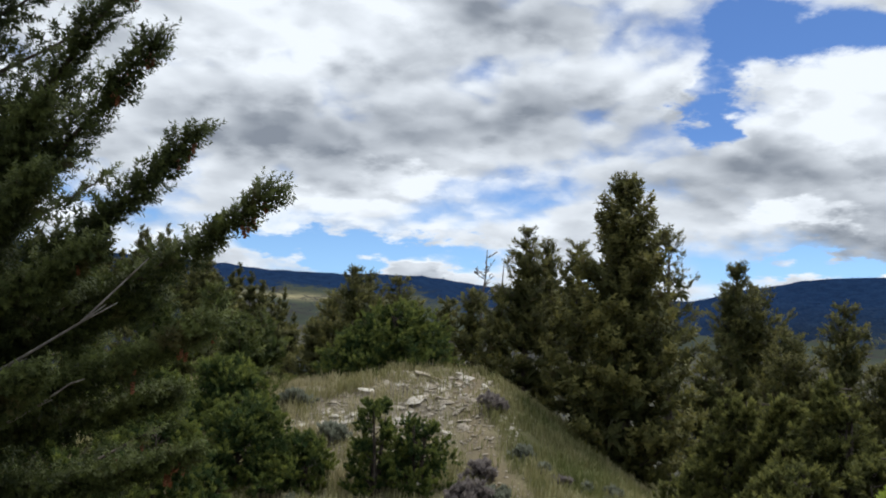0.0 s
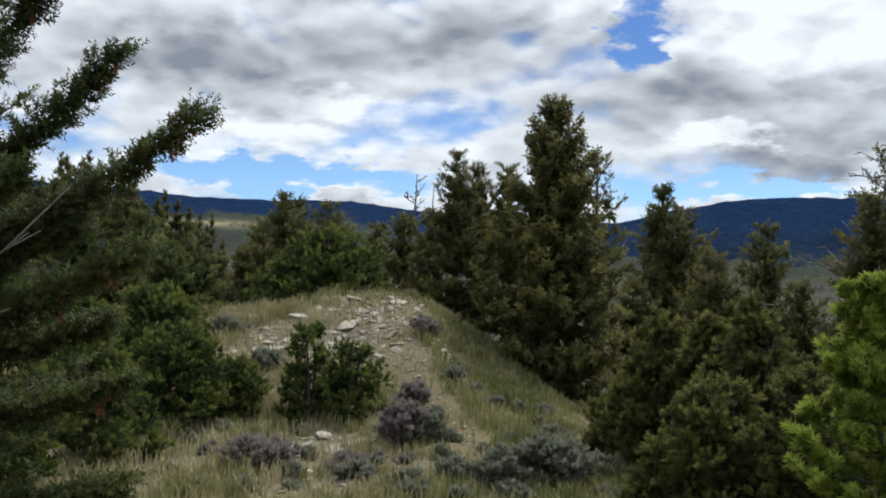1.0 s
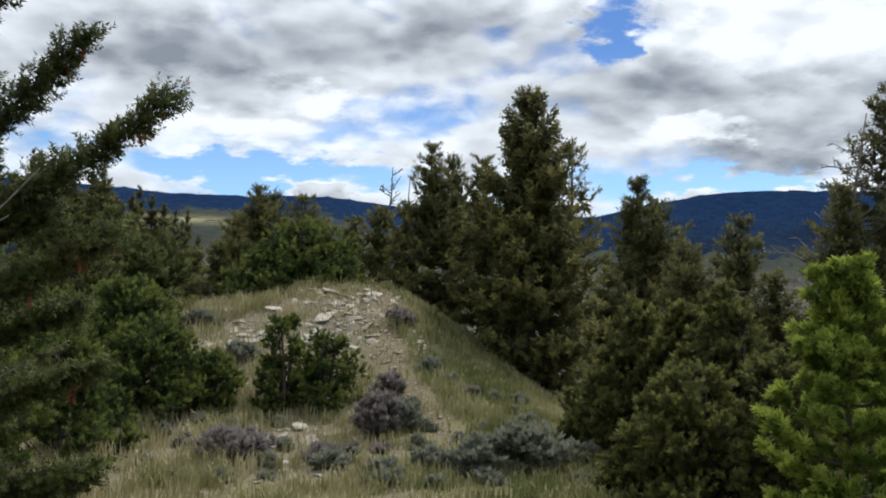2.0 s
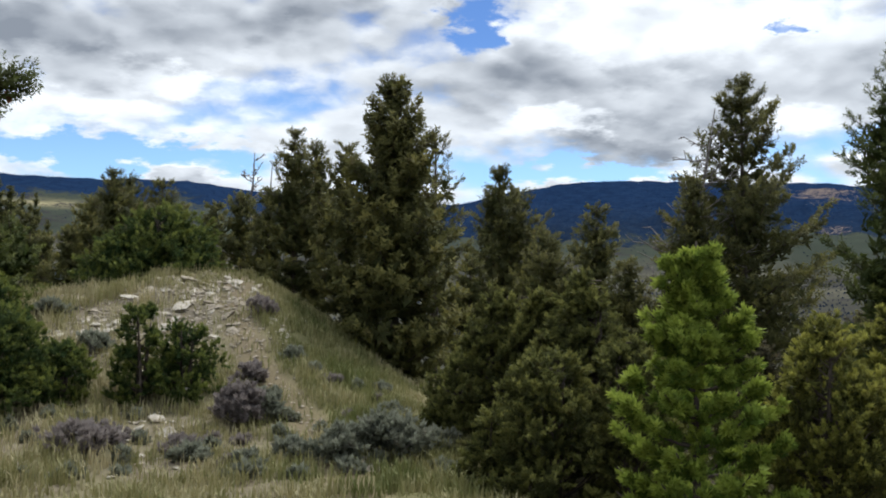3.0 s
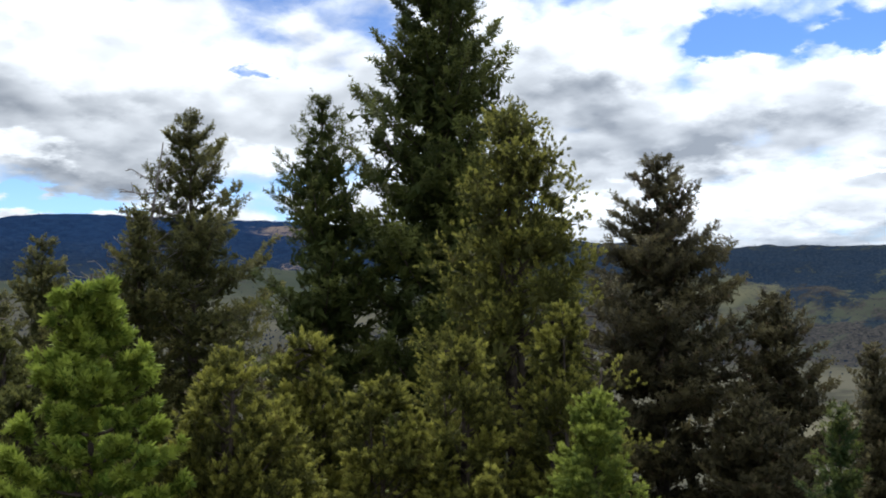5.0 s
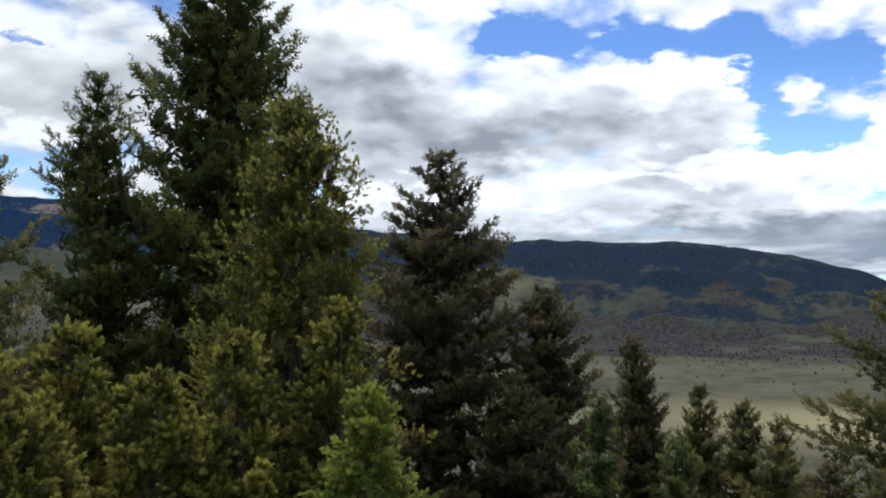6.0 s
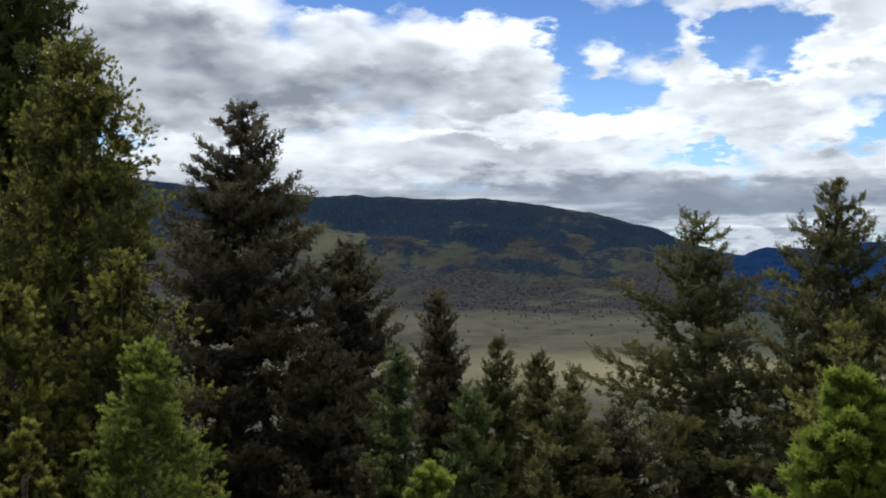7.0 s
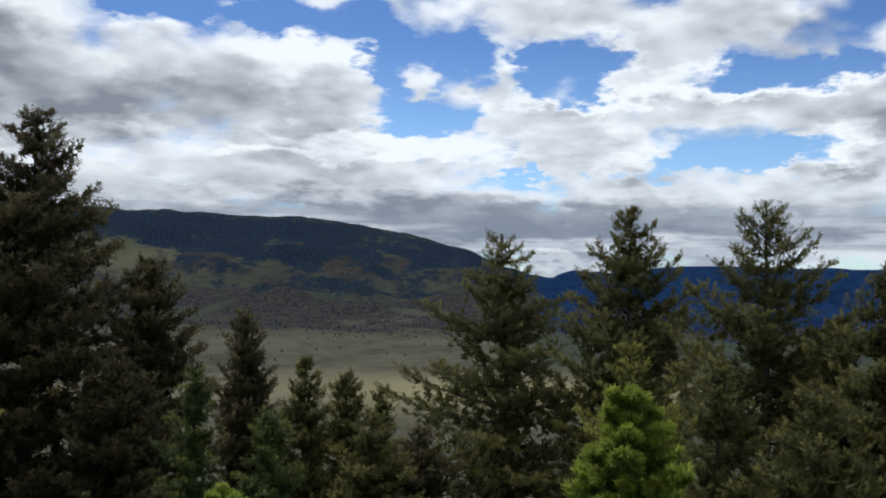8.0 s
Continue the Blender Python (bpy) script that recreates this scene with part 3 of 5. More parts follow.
def fir(name, x, y, top, R, mat, label, seed, size=0.14, cov=2.0, gap=0.30, per=5, low=0.06, rise=(42, 4), curl=0.22,
        taper=0.8, cones=0, heroes=(), lean=0.0, group="", thick=1.0, H=None, at=None, most=5600, form=None, spread=0.25, heart=1.3):
    """A conifer with whorls of limbs that carry flat sprays of needles."""
    rng = np.random.RandomState(seed)
    tree = stand(name, x, y, label, "tree", group)
    H = H or max(0.8, top - tree.location.z)
    if not at:
        at = H * 0.94
    R_at = R

    def half_width(z):
        return R_at * np.clip((H - z) / at, 0, 1.25) ** taper * min(1.0, 0.72 + 1.6 * z / H)

    R = R_at * min(H / at, 1.25) ** taper * 0.85
    bend = rng.normal(0, 0.012, 2) * H
    bend[0] += lean

    def stem(z):
        u = z / H
        return np.stack([bend[0] * u ** 2, bend[1] * u ** 2, z * 1.0], -1)

    zs = np.linspace(0, H, 12)
    r0 = 0.016 * H + 0.02
    lines = [(stem(zs), r0 * (1 - 0.94 * (zs / H) ** 0.9) + 0.003)]
    B = []
    z = low * H
    while z < H * 0.985:
        u = z / H
        n = max(3, int(round(per * (1 - 0.35 * u) + rng.uniform(-1, 1))))
        a0 = rng.uniform(0, 2 * math.pi)
        for i in range(n):
            a = a0 + 2 * math.pi * (i + rng.uniform(-0.35, 0.35)) / n
            th = radians(rise[1] + (rise[0] - rise[1]) * u + rng.normal(0, 7))
            cu = curl * rng.uniform(0.5, 1.4)
            full = 0.1
            for _ in range(8):      # the tip, not the foot, reaches the outline
                full = 0.5 * full + 0.5 * half_width(z + full * (math.sin(th) + 0.2 * cu)) / max(0.5, math.cos(th))
            L = full * rng.choice([rng.uniform(0.6, 0.95), rng.uniform(0.9, 1.2), rng.uniform(0.95, 1.12)]) + 0.03
            B.append((min(z + rng.uniform(-0.3, 0.3) * gap, 0.985 * H), a, L, th, cu))
        z += gap * (1.75 - 0.95 * u) * rng.uniform(0.75, 1.25)
    for hz, ha, hl, hth, hc in heroes:
        B.append((hz, ha, hl, hth, hc))
    B = np.array(B)

    def along(b, s):
        o = stem(np.clip(b[:, 0], 0, H))
        d = np.stack([np.cos(b[:, 1]), np.sin(b[:, 1])], -1)
        out = (b[:, 2] * np.cos(b[:, 3]) * s)[:, None] * d
        h = b[:, 2] * (np.sin(b[:, 3]) * s + b[:, 4] * (s ** 2.2 - 0.8 * s))
        return np.concatenate([o[:, :2] + out, (o[:, 2] + h)[:, None]], 1)

    ss = np.array([0, 0.3, 0.65, 0.96])
    for b in B:
        q = along(np.repeat(b[None], 4, 0), ss)
        rb = min(0.45 * r0, 0.012 * b[2] + 0.004)
        lines.append((q, rb * (1 - 0.85 * ss) + 0.0015))
    part("trunk", tubes("trunk", lines, 3, 7), M_BARK, tree, "grey-brown bark with bare limbs")
    area = math.pi * R * H * 1.05
    bulk = np.clip(math.sqrt(heart * 0.8 * cov * area / (1700 * math.pi)), size * 1.1, size * 1.6)
    size = size * 0.80
    # side branchlets in flat fans along every limb, each dressed with shoots
    own = rng.normal(0, 0.15, len(B))
    room = max(1, int(0.12 * most / len(B)))
    fans = np.clip(np.round(B[:, 2] / (0.95 * size + 0.03)), min(3, room), min(room, 14 if len(heroes) else 10)).astype(int) * 2
    lb = np.repeat(np.arange(len(B)), fans)
    run = np.concatenate([(np.arange(f) + 0.5) / f for f in fans])
    sb = np.clip(0.16 + 0.82 * run + rng.normal(0, 0.03, len(lb)), 0.08, 0.98)
    hand = np.where(np.arange(len(lb)) % 2, 1.0, -1.0)
    limb = B[lb]
    wide = np.full(len(B), 1.7 * spread)
    if len(heroes):
        wide[-len(heroes):] *= 0.62
    reach = limb[:, 2] * wide[lb] * (1.10 - sb) ** 0.75 * rng.uniform(0.55, 1.25, len(lb)) * np.clip(sb * 3, 0.3, 1) + 0.6 * size
    root = along(limb, sb)
    ahead = unit(along(limb, np.minimum(sb + 0.04, 1.02)) - along(limb, sb - 0.04))
    side = np.stack([-np.sin(limb[:, 1]), np.cos(limb[:, 1]), 0 * sb], -1) * hand[:, None]
    aim = unit(ahead * rng.uniform(0.5, 1.0, (len(lb), 1)) + side * rng.uniform(0.5, 0.95, (len(lb), 1)) + rng.normal(0, 0.16, (len(lb), 3)) * thick + (0, 0, 0.02))
    # the limbs themselves go on to their tips
    tips_at = np.array([0.80, 0.93])
    tip_limb = np.repeat(np.arange(len(B)), 2)
    st = np.tile(tips_at, len(B))
    root = np.vstack([root, along(B[tip_limb], st)])
    aim = np.vstack([aim, unit(along(B[tip_limb], st + 0.05) - along(B[tip_limb], st - 0.05))])
    reach = np.concatenate([reach, 0.10 * B[tip_limb, 2] + 0.2 * size])
    sb, lb = np.concatenate([sb, st]), np.concatenate([lb, tip_limb])
    for _ in range(30):
        count = np.ceil(reach / (0.62 * size * 2.2 / cov)).astype(int) + 1
        if count.sum() <= most:
            break
        size *= 1.06
    form = form if form is not None else (SHOOT if size < 0.11 else FAR_SHOOT)
    w = B[:, 2] ** 1.05
    j = np.repeat(np.arange(len(lb)), count)
    u_ = np.concatenate([(np.arange(c) + rng.uniform(0.2, 0.8, c)) / c for c in count])
    p = root[j] + aim[j] * (reach[j] * u_)[:, None]
    p[:, 2] += reach[j] * (0.16 * u_ ** 2 - 0.10 * u_) + rng.normal(0, 0.16, len(j)) * size
    K = len(p)
    way = aim[j] + rng.normal(0, 0.34, (K, 3)) + np.stack([0 * u_, 0 * u_, 0.10 + 0.28 * u_], -1)
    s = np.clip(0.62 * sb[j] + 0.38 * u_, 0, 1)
    own = (own[lb] + rng.normal(0, 0.08, len(lb)))[j]
    # older foliage along the inner limbs, its tint darkened to stand for shade
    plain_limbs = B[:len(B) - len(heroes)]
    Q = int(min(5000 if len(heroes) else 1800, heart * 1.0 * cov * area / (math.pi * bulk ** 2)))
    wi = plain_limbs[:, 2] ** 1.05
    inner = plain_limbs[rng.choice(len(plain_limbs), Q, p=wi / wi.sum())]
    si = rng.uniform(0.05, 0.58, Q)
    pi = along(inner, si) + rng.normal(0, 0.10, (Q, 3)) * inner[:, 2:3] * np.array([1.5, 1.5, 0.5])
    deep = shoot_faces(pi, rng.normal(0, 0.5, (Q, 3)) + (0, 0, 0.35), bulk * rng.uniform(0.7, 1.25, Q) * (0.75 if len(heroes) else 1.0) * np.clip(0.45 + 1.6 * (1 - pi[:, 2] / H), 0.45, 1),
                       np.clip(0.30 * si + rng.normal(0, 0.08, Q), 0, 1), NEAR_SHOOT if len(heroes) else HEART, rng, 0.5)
    if len(heroes):
        # short bushy shoots all round the long limbs
        n = 1000 * len(heroes)
        which = rng.randint(0, len(heroes), n)
        long_limbs = B[len(B) - len(heroes):][which]
        sh = rng.uniform(0.15, 1.0, n) ** 0.85
        lumpy = 0.55 + 0.75 * np.abs(np.sin(11 * sh + 1.7 * which)) ** 1.5
        round_ = unit(rng.normal(size=(n, 3))) * np.array([1, 1, 0.75])
        ph = along(long_limbs, sh) + round_ * ((0.150 * (1.12 - sh) + 0.030) * lumpy)[:, None] * rng.uniform(0.2, 1, (n, 1))
        ahead_ = np.stack([np.cos(long_limbs[:, 1]), np.sin(long_limbs[:, 1]), np.tan(long_limbs[:, 3])], -1)
        # light from above put into the tint: upper side of each limb lighter
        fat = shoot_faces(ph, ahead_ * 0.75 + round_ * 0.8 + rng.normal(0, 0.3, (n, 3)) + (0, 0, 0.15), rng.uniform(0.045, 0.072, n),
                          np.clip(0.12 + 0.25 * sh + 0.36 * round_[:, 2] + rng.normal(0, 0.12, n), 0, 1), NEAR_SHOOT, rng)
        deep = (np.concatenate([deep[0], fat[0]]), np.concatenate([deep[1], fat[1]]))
    leader = int(25 + 0.5 * H / size)
    zl = H - size * 0.5 - rng.uniform(0, 1, leader) ** 1.3 * 0.14 * H
    p = np.vstack([p, stem(zl) + rng.normal(0, 0.10, (leader, 3)) * np.stack([H - zl, H - zl, 0 * zl], -1)])
    way = np.vstack([way, rng.normal(0, 0.5, (leader, 3)) + (0, 0, 0.9)])
    s = np.concatenate([s, np.full(leader, 0.9)])
    M = len(p)
    # outer shoots tinted lighter: new growth, and tips painted as if lit
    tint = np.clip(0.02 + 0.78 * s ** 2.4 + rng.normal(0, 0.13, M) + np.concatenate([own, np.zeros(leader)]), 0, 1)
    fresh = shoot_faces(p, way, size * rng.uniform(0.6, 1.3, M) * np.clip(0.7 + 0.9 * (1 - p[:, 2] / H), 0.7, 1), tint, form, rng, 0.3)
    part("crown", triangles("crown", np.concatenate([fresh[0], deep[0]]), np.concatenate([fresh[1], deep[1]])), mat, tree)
    if cones:
        tipsy = rng.choice(len(B), cones, p=w / w.sum())
        tipsy[: cones // 2] = len(B) - len(heroes) + rng.randint(0, min(6, len(heroes)), cones // 2)
        q = along(B[tipsy], np.where(np.arange(cones) < cones // 2, rng.uniform(0.88, 1.0, cones), rng.uniform(0.75, 0.97, cones))) + rng.normal(0, 0.014, (cones, 3)) - (0, 0, 0.035)
        cone = shoots("cone", np.zeros((1, 3)), np.array([[0, 0, -1.0]]), np.ones(1), np.array([0.5]), spray(18, 0.26, 0.45, 0.16), rng)
        cone.materials.append(M_CONE)
        for c in q:
            ob = new("cone", cone)
            ob.parent = tree
            ob.matrix_basis = pose(*c, rng.uniform(-20, 20), rng.uniform(-20, 20), rng.uniform(0, 360)) @ Matrix.Scale(rng.uniform(0.04, 0.055), 4)
    return tree


def juniper(name, x, y, top, R, mat, label, seed, size=0.07, cov=3.2, clumps=60, round_top=0.7, low=0.0, group="", stems=3, H=None, clump_r=0.27, most=7600):
    """A juniper: a few stems and limbs with upright, feathery clumps."""
    rng = np.random.RandomState(seed)
    tree = stand(name, x, y, label, "tree", group)
    H = H or max(0.5, top - tree.location.z)
    clumps, clump_r = int(clumps * 1.6), clump_r * 0.80
    u = low + (1 - low) * rng.uniform(0, 1, clumps) ** 0.9
    u[:3] = (0.97, 0.92, 0.88)
    prof = (1 - u) ** round_top * np.minimum(1, 0.55 + u * 2.5)
    a = rng.uniform(0, 2 * math.pi, clumps)
    rr = R * prof * rng.uniform(0.36, 1.06, clumps)
    c = np.stack([rr * np.cos(a), rr * np.sin(a), u * H * 0.96], -1)
    lines = []
    r0 = 0.02 * H + 0.015
    foot = rng.normal(0, 0.05 * R, (stems, 2))
    head = rng.normal(0, 0.16 * R, (stems, 2))
    for k in range(stems):
        zs = np.linspace(0, 1, 7)
        hgt = H * rng.uniform(0.75, 0.93)
        pts = np.stack([foot[k, 0] + head[k, 0] * zs ** 1.4, foot[k, 1] + head[k, 1] * zs ** 1.4, hgt * zs], -1)
        lines.append((pts, r0 * (1 - 0.9 * zs) / (1 + 0.25 * k) + 0.002))
    for k in range(clumps):
        st = rng.randint(stems)
        z0 = max(0.02, u[k] * H * 0.96 - rr[k] * rng.uniform(0.5, 1.1))
        s0 = np.array([foot[st, 0] + head[st, 0] * (z0 / H) ** 1.4, foot[st, 1] + head[st, 1] * (z0 / H) ** 1.4, z0])
        mid = (s0 + c[k]) / 2 + np.array([0, 0, -0.08 * rr[k]])
        lines.append((np.array([s0, mid, s0 + (c[k] - s0) * 0.85]), (0.007, 0.005, 0.002)))
    part("trunk", tubes("trunk", lines, 4), M_BARK, tree, "shredded grey-brown bark")
    rc = clump_r * R * rng.uniform(0.65, 1.2, clumps) * (0.55 + 0.45 * prof / max(prof.max(), 1e-6))
    area = math.pi * R * H * 1.1
    size = size * 0.36
    N = int(min(most, cov * area / (math.pi * size * size)))
    # every clump is a bunch of plumes that fan up and outwards
    plumes = 9
    outw = np.stack([np.cos(a), np.sin(a), 0 * a], -1)
    axis = unit(unit(rng.normal(size=(clumps, plumes, 3))) * 0.95 + outw[:, None] * 0.45 + np.array([0, 0, 0.80]))
    stretch = rng.uniform(0.65, 1.30, (clumps, plumes))
    fresh = rng.normal(0, 0.13, (clumps, plumes)) + rng.normal(0, 0.16, (clumps, 1))
    w = rc ** 2
    k = rng.choice(clumps, N, p=w / w.sum())
    m = rng.randint(0, plumes, N)
    run = rng.uniform(0.10, 1, N) ** 0.60
    ax = axis[k, m]
    puff = unit(rng.normal(size=(N, 3))) * (rc[k] * 0.30 * (1.25 - run))[:, None] * rng.uniform(0.3, 1, (N, 1))
    p = c[k] - np.array([0, 0, 0.35]) * rc[k][:, None] + ax * (rc[k] * 1.35 * stretch[k, m] * run)[:, None] + puff
    p[:, 2] = np.maximum(p[:, 2], 0.01)
    way = ax * 1.1 + np.array([0, 0, 0.35]) + rng.normal(0, 0.28, (N, 3))
    # plumes tinted lighter towards tip and top, as though lit
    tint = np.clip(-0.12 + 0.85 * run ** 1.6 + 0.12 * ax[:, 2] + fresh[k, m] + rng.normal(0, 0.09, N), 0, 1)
    # inner foliage in the heart of every clump, tinted dark to stand for shade
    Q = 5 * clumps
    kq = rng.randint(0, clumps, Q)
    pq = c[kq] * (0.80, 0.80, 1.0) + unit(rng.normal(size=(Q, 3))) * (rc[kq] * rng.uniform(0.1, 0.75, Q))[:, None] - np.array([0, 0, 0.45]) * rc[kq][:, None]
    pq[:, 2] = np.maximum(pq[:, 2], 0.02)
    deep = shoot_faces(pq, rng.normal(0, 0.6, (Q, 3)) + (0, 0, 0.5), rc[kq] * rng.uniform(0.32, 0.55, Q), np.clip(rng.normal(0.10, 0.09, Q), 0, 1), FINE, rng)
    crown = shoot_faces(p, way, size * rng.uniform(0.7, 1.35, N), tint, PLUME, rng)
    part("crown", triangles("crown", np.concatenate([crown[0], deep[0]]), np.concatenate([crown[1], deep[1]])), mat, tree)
    return tree


def young_pine(name, x, y, top, R, label, seed, size=0.042, gap=0.25, mat=None):
    """A young pine: whorls of branches that turn up, dressed all round with long needles like a bottle brush."""
    rng = np.random.RandomState(seed)
    tree = stand(name, x, y, label, "tree")
    H = max(0.6, top - tree.location.z)
    lines = [(np.stack([0 * np.linspace(0, 1, 8), 0 * np.linspace(0, 1, 8), np.linspace(0, H, 8)], -1), np.linspace(0.03, 0.006, 8))]
    P, W, T = [], [], []
    z = 0.08 * H
    while z < 0.97 * H:
        u = z / H
        n = rng.randint(4, 6)
        a0 = rng.uniform(0, 6.28)
        for i in range(n):
            a = a0 + 6.283 * i / n + rng.normal(0, 0.2)
            L = R * ((1 - u) ** 0.85 * min(1, 0.7 + 1.5 * u)) * rng.uniform(0.45, 1.10) + 0.07
            s = np.linspace(0, 1, 6)
            d = np.array([math.cos(a), math.sin(a), 0])
            q = np.array([0, 0, z]) + d * (L * s)[:, None] + np.array([0, 0, 1.0]) * (L * (0.10 * s + 0.42 * s ** 2))[:, None]
            lines.append((q, 0.009 * (1 - 0.8 * s) + 0.002))
            side = np.array([-d[1], d[0], 0])
            # side twigs near the tip
            arms = [(q, 1.0)]
            for _ in range(int(2 + 6 * L)):
                st = rng.uniform(0.25, 0.9)
                o = np.array([np.interp(st, s, q[:, c]) for c in range(3)])
                e = o + (d * rng.uniform(0.3, 0.7) + side * rng.choice([-1, 1]) * rng.uniform(0.4, 0.8) + np.array([0, 0, rng.uniform(0.3, 0.7)])) * 0.34 * L * (1.25 - 0.5 * st)
                arms.append((o + (e - o) * s[:, None], 0.6))
                lines.append((np.array([o, e]), (0.004, 0.002)))
            for pts, wgt in arms:
                m = int(6 + 42 * L * wgt)
                st = rng.uniform(0.08, 1.0, m) ** 0.7
                pp = np.stack([np.interp(st, s, pts[:, c]) for c in range(3)], -1)
                dd = unit(pts[-1] - pts[0])
                P.append(pp + rng.normal(0, 0.016, pp.shape))
                W.append(dd * 0.8 + rng.normal(0, 0.42, pp.shape) + np.array([0, 0, 0.25]))
                T.append(0.05 + 0.75 * st ** 2 + rng.normal(0, 0.1, m))
        z += gap * (0.62 - 0.25 * u) * rng.uniform(0.6, 1.4)
    m = 130
    P.append(np.stack([rng.normal(0, 0.022, m), rng.normal(0, 0.022, m), rng.uniform(0.3, 0.99, m) * H], -1))
    W.append(rng.normal(0, 0.4, (m, 3)) + np.array([0, 0, 0.9]))
    T.append(rng.uniform(0.5, 1, m))
    P, W, T = np.vstack(P), np.vstack(W), np.clip(np.concatenate(T), 0, 1)
    part("trunk", tubes("trunk", lines, 5), M_BARK, tree, "slender grey stem")
    part("crown", shoots("crown", P, W, size * rng.uniform(0.75, 1.25, len(P)), T, BRUSH, rng), mat or M_PINE, tree)
    return tree


def dead_tree(name, x, y, top, R, label, seed, limbs=16, low=0.35, drop=0.0, lean=None):
    rng = np.random.RandomState(seed)
    tree = stand(name, x, y, label, "dead tree")
    H = max(1.0, top - tree.location.z)
    zs = np.linspace(0, 1, 9)
    bend = rng.normal(0, 0.05, 2) * H if lean is None else np.array(lean)
    crook = np.cumsum(np.random.RandomState(seed + 1).normal(0, 0.010 * H, (9, 2)), 0) * zs[:, None]
    trunk = part("trunk", tubes("trunk", [(np.stack([bend[0] * zs ** 2 + crook[:, 0], bend[1] * zs ** 2 + crook[:, 1], H * zs], -1), (0.012 * H + 0.02) * (1 - 0.93 * zs) + 0.004)], 6), M_DEAD, tree)
    for _ in range(limbs):
        u = rng.uniform(low, 0.97)
        a = rng.uniform(0, 6.28)
        L = R * (1.25 - u) * rng.uniform(0.6, 1.3)
        s = np.linspace(0, 1, 6)
        d = np.array([math.cos(a), math.sin(a), 0])
        kink = rng.normal(0, 0.05 * L, (6, 3)) * s[:, None]
        q = np.array([bend[0] * u ** 2 + np.interp(u, zs, crook[:, 0]), bend[1] * u ** 2 + np.interp(u, zs, crook[:, 1]), H * u]) + d * (L * s)[:, None] + np.array([0, 0, 1.0]) * (L * (rng.uniform(-0.1, 0.5) * s + 0.3 * s ** 2 - drop * s))[:, None] + kink
        lines = [(q, 0.010 * (0.5 + L) * (1 - 0.8 * s) + 0.005)]
        for _ in range(7):
            st = rng.randint(1, 6)
            e = q[st] + unit(d + rng.normal(0, 0.6, 3) + (0, 0, 0.3)) * L * rng.uniform(0.15, 0.4)
            lines.append((np.array([q[st], (q[st] + e) / 2 + rng.normal(0, 0.02 * L, 3), e]), (0.012, 0.009, 0.006)))
        part("limb", tubes("limb", lines, 4), M_DEAD, trunk)
    return tree


# the tall fir close beside the camera
FIR_X, FIR_Y = -2.50, 4.60


def limb_to(x, y, z, rise, curl):
    """A limb of that fir which ends at the place given."""
    far_out = math.hypot(x - FIR_X, y - FIR_Y)
    length = far_out / math.cos(rise)
    foot = z - length * (math.sin(rise) + 0.2 * curl) - float(land(FIR_X, FIR_Y))
    return foot, math.atan2(y - FIR_Y, x - FIR_X), length, rise, curl


TALL_FIR = fir("fir_tree", FIR_X, FIR_Y, 4.9, 1.2, M_FIR_SHADED, "tall dark green fir with long upswept branches and red-brown cones", 7, size=0.085, cov=3.0, gap=0.22, per=6, most=24000, form=NEAR_SHOOT, heart=3.4,
    rise=(40, 10), curl=0.25, cones=64, taper=0.65, thick=0.7, spread=0.15,
    heroes=[limb_to(-0.82, 4.05, 2.46, 0.29, 0.28), limb_to(-1.13, 4.05, 2.67, 0.42, 0.28), limb_to(-1.32, 4.05, 3.03, 0.52, 0.28), limb_to(-1.36, 4.1, 3.45, 0.7, 0.15),
            limb_to(-1.0, 3.95, 1.95, 0.2, 0.2), limb_to(-1.2, 4.5, 1.45, 0.1, 0.2), limb_to(-1.1, 4.2, 1.1, 0.05, 0.2), limb_to(-1.3, 3.9, 0.8, 0.0, 0.2),
            limb_to(-1.25, 3.7, 0.5, 0.0, 0.2), limb_to(-1.35, 4.7, 0.95, 0.0, 0.2), limb_to(-1.55, 3.5, 1.3, 0.1, 0.2), limb_to(-1.6, 3.6, 0.4, -0.05, 0.2), limb_to(-1.5, 3.7, 1.75, 0.15, 0.2),
            limb_to(-1.45, 3.95, 2.2, 0.25, 0.15), limb_to(-1.6, 3.8, 2.45, 0.35, 0.15), limb_to(-1.35, 4.3, 2.05, 0.2, 0.15), limb_to(-1.7, 4.0, 2.75, 0.45, 0.15), limb_to(-1.2, 4.25, 1.7, 0.15, 0.15)])


def bare_limb(a, b, seed):
    """A dead grey limb without needles on the tall fir."""
    rng = np.random.RandomState(seed)
    a, b = np.array(a) - np.array(TALL_FIR.location), np.array(b) - np.array(TALL_FIR.location)
    u = np.linspace(0, 1, 6)[:, None]
    q = a + (b - a) * u + np.array([0, 0, -0.05]) * (u * (1 - u)) * 4 + rng.normal(0, 0.008, (6, 3))
    lines = [(q, np.linspace(0.009, 0.003, 6))]
    for _ in range(7):
        o = q[rng.randint(1, 6)]
        lines.append((np.array([o, o + (b - a) * 0.12 + rng.normal(0, 0.022, 3)]), (0.004, 0.002)))
    part("bare_limb", tubes("bare_limb", lines, 5), M_DEAD, TALL_FIR, "bare grey dead limb")


bare_limb((-2.3, 4.4, 1.48), (-1.30, 3.95, 1.985), 5)
bare_limb((-2.3, 4.4, 1.30), (-1.42, 3.8, 1.62), 6)

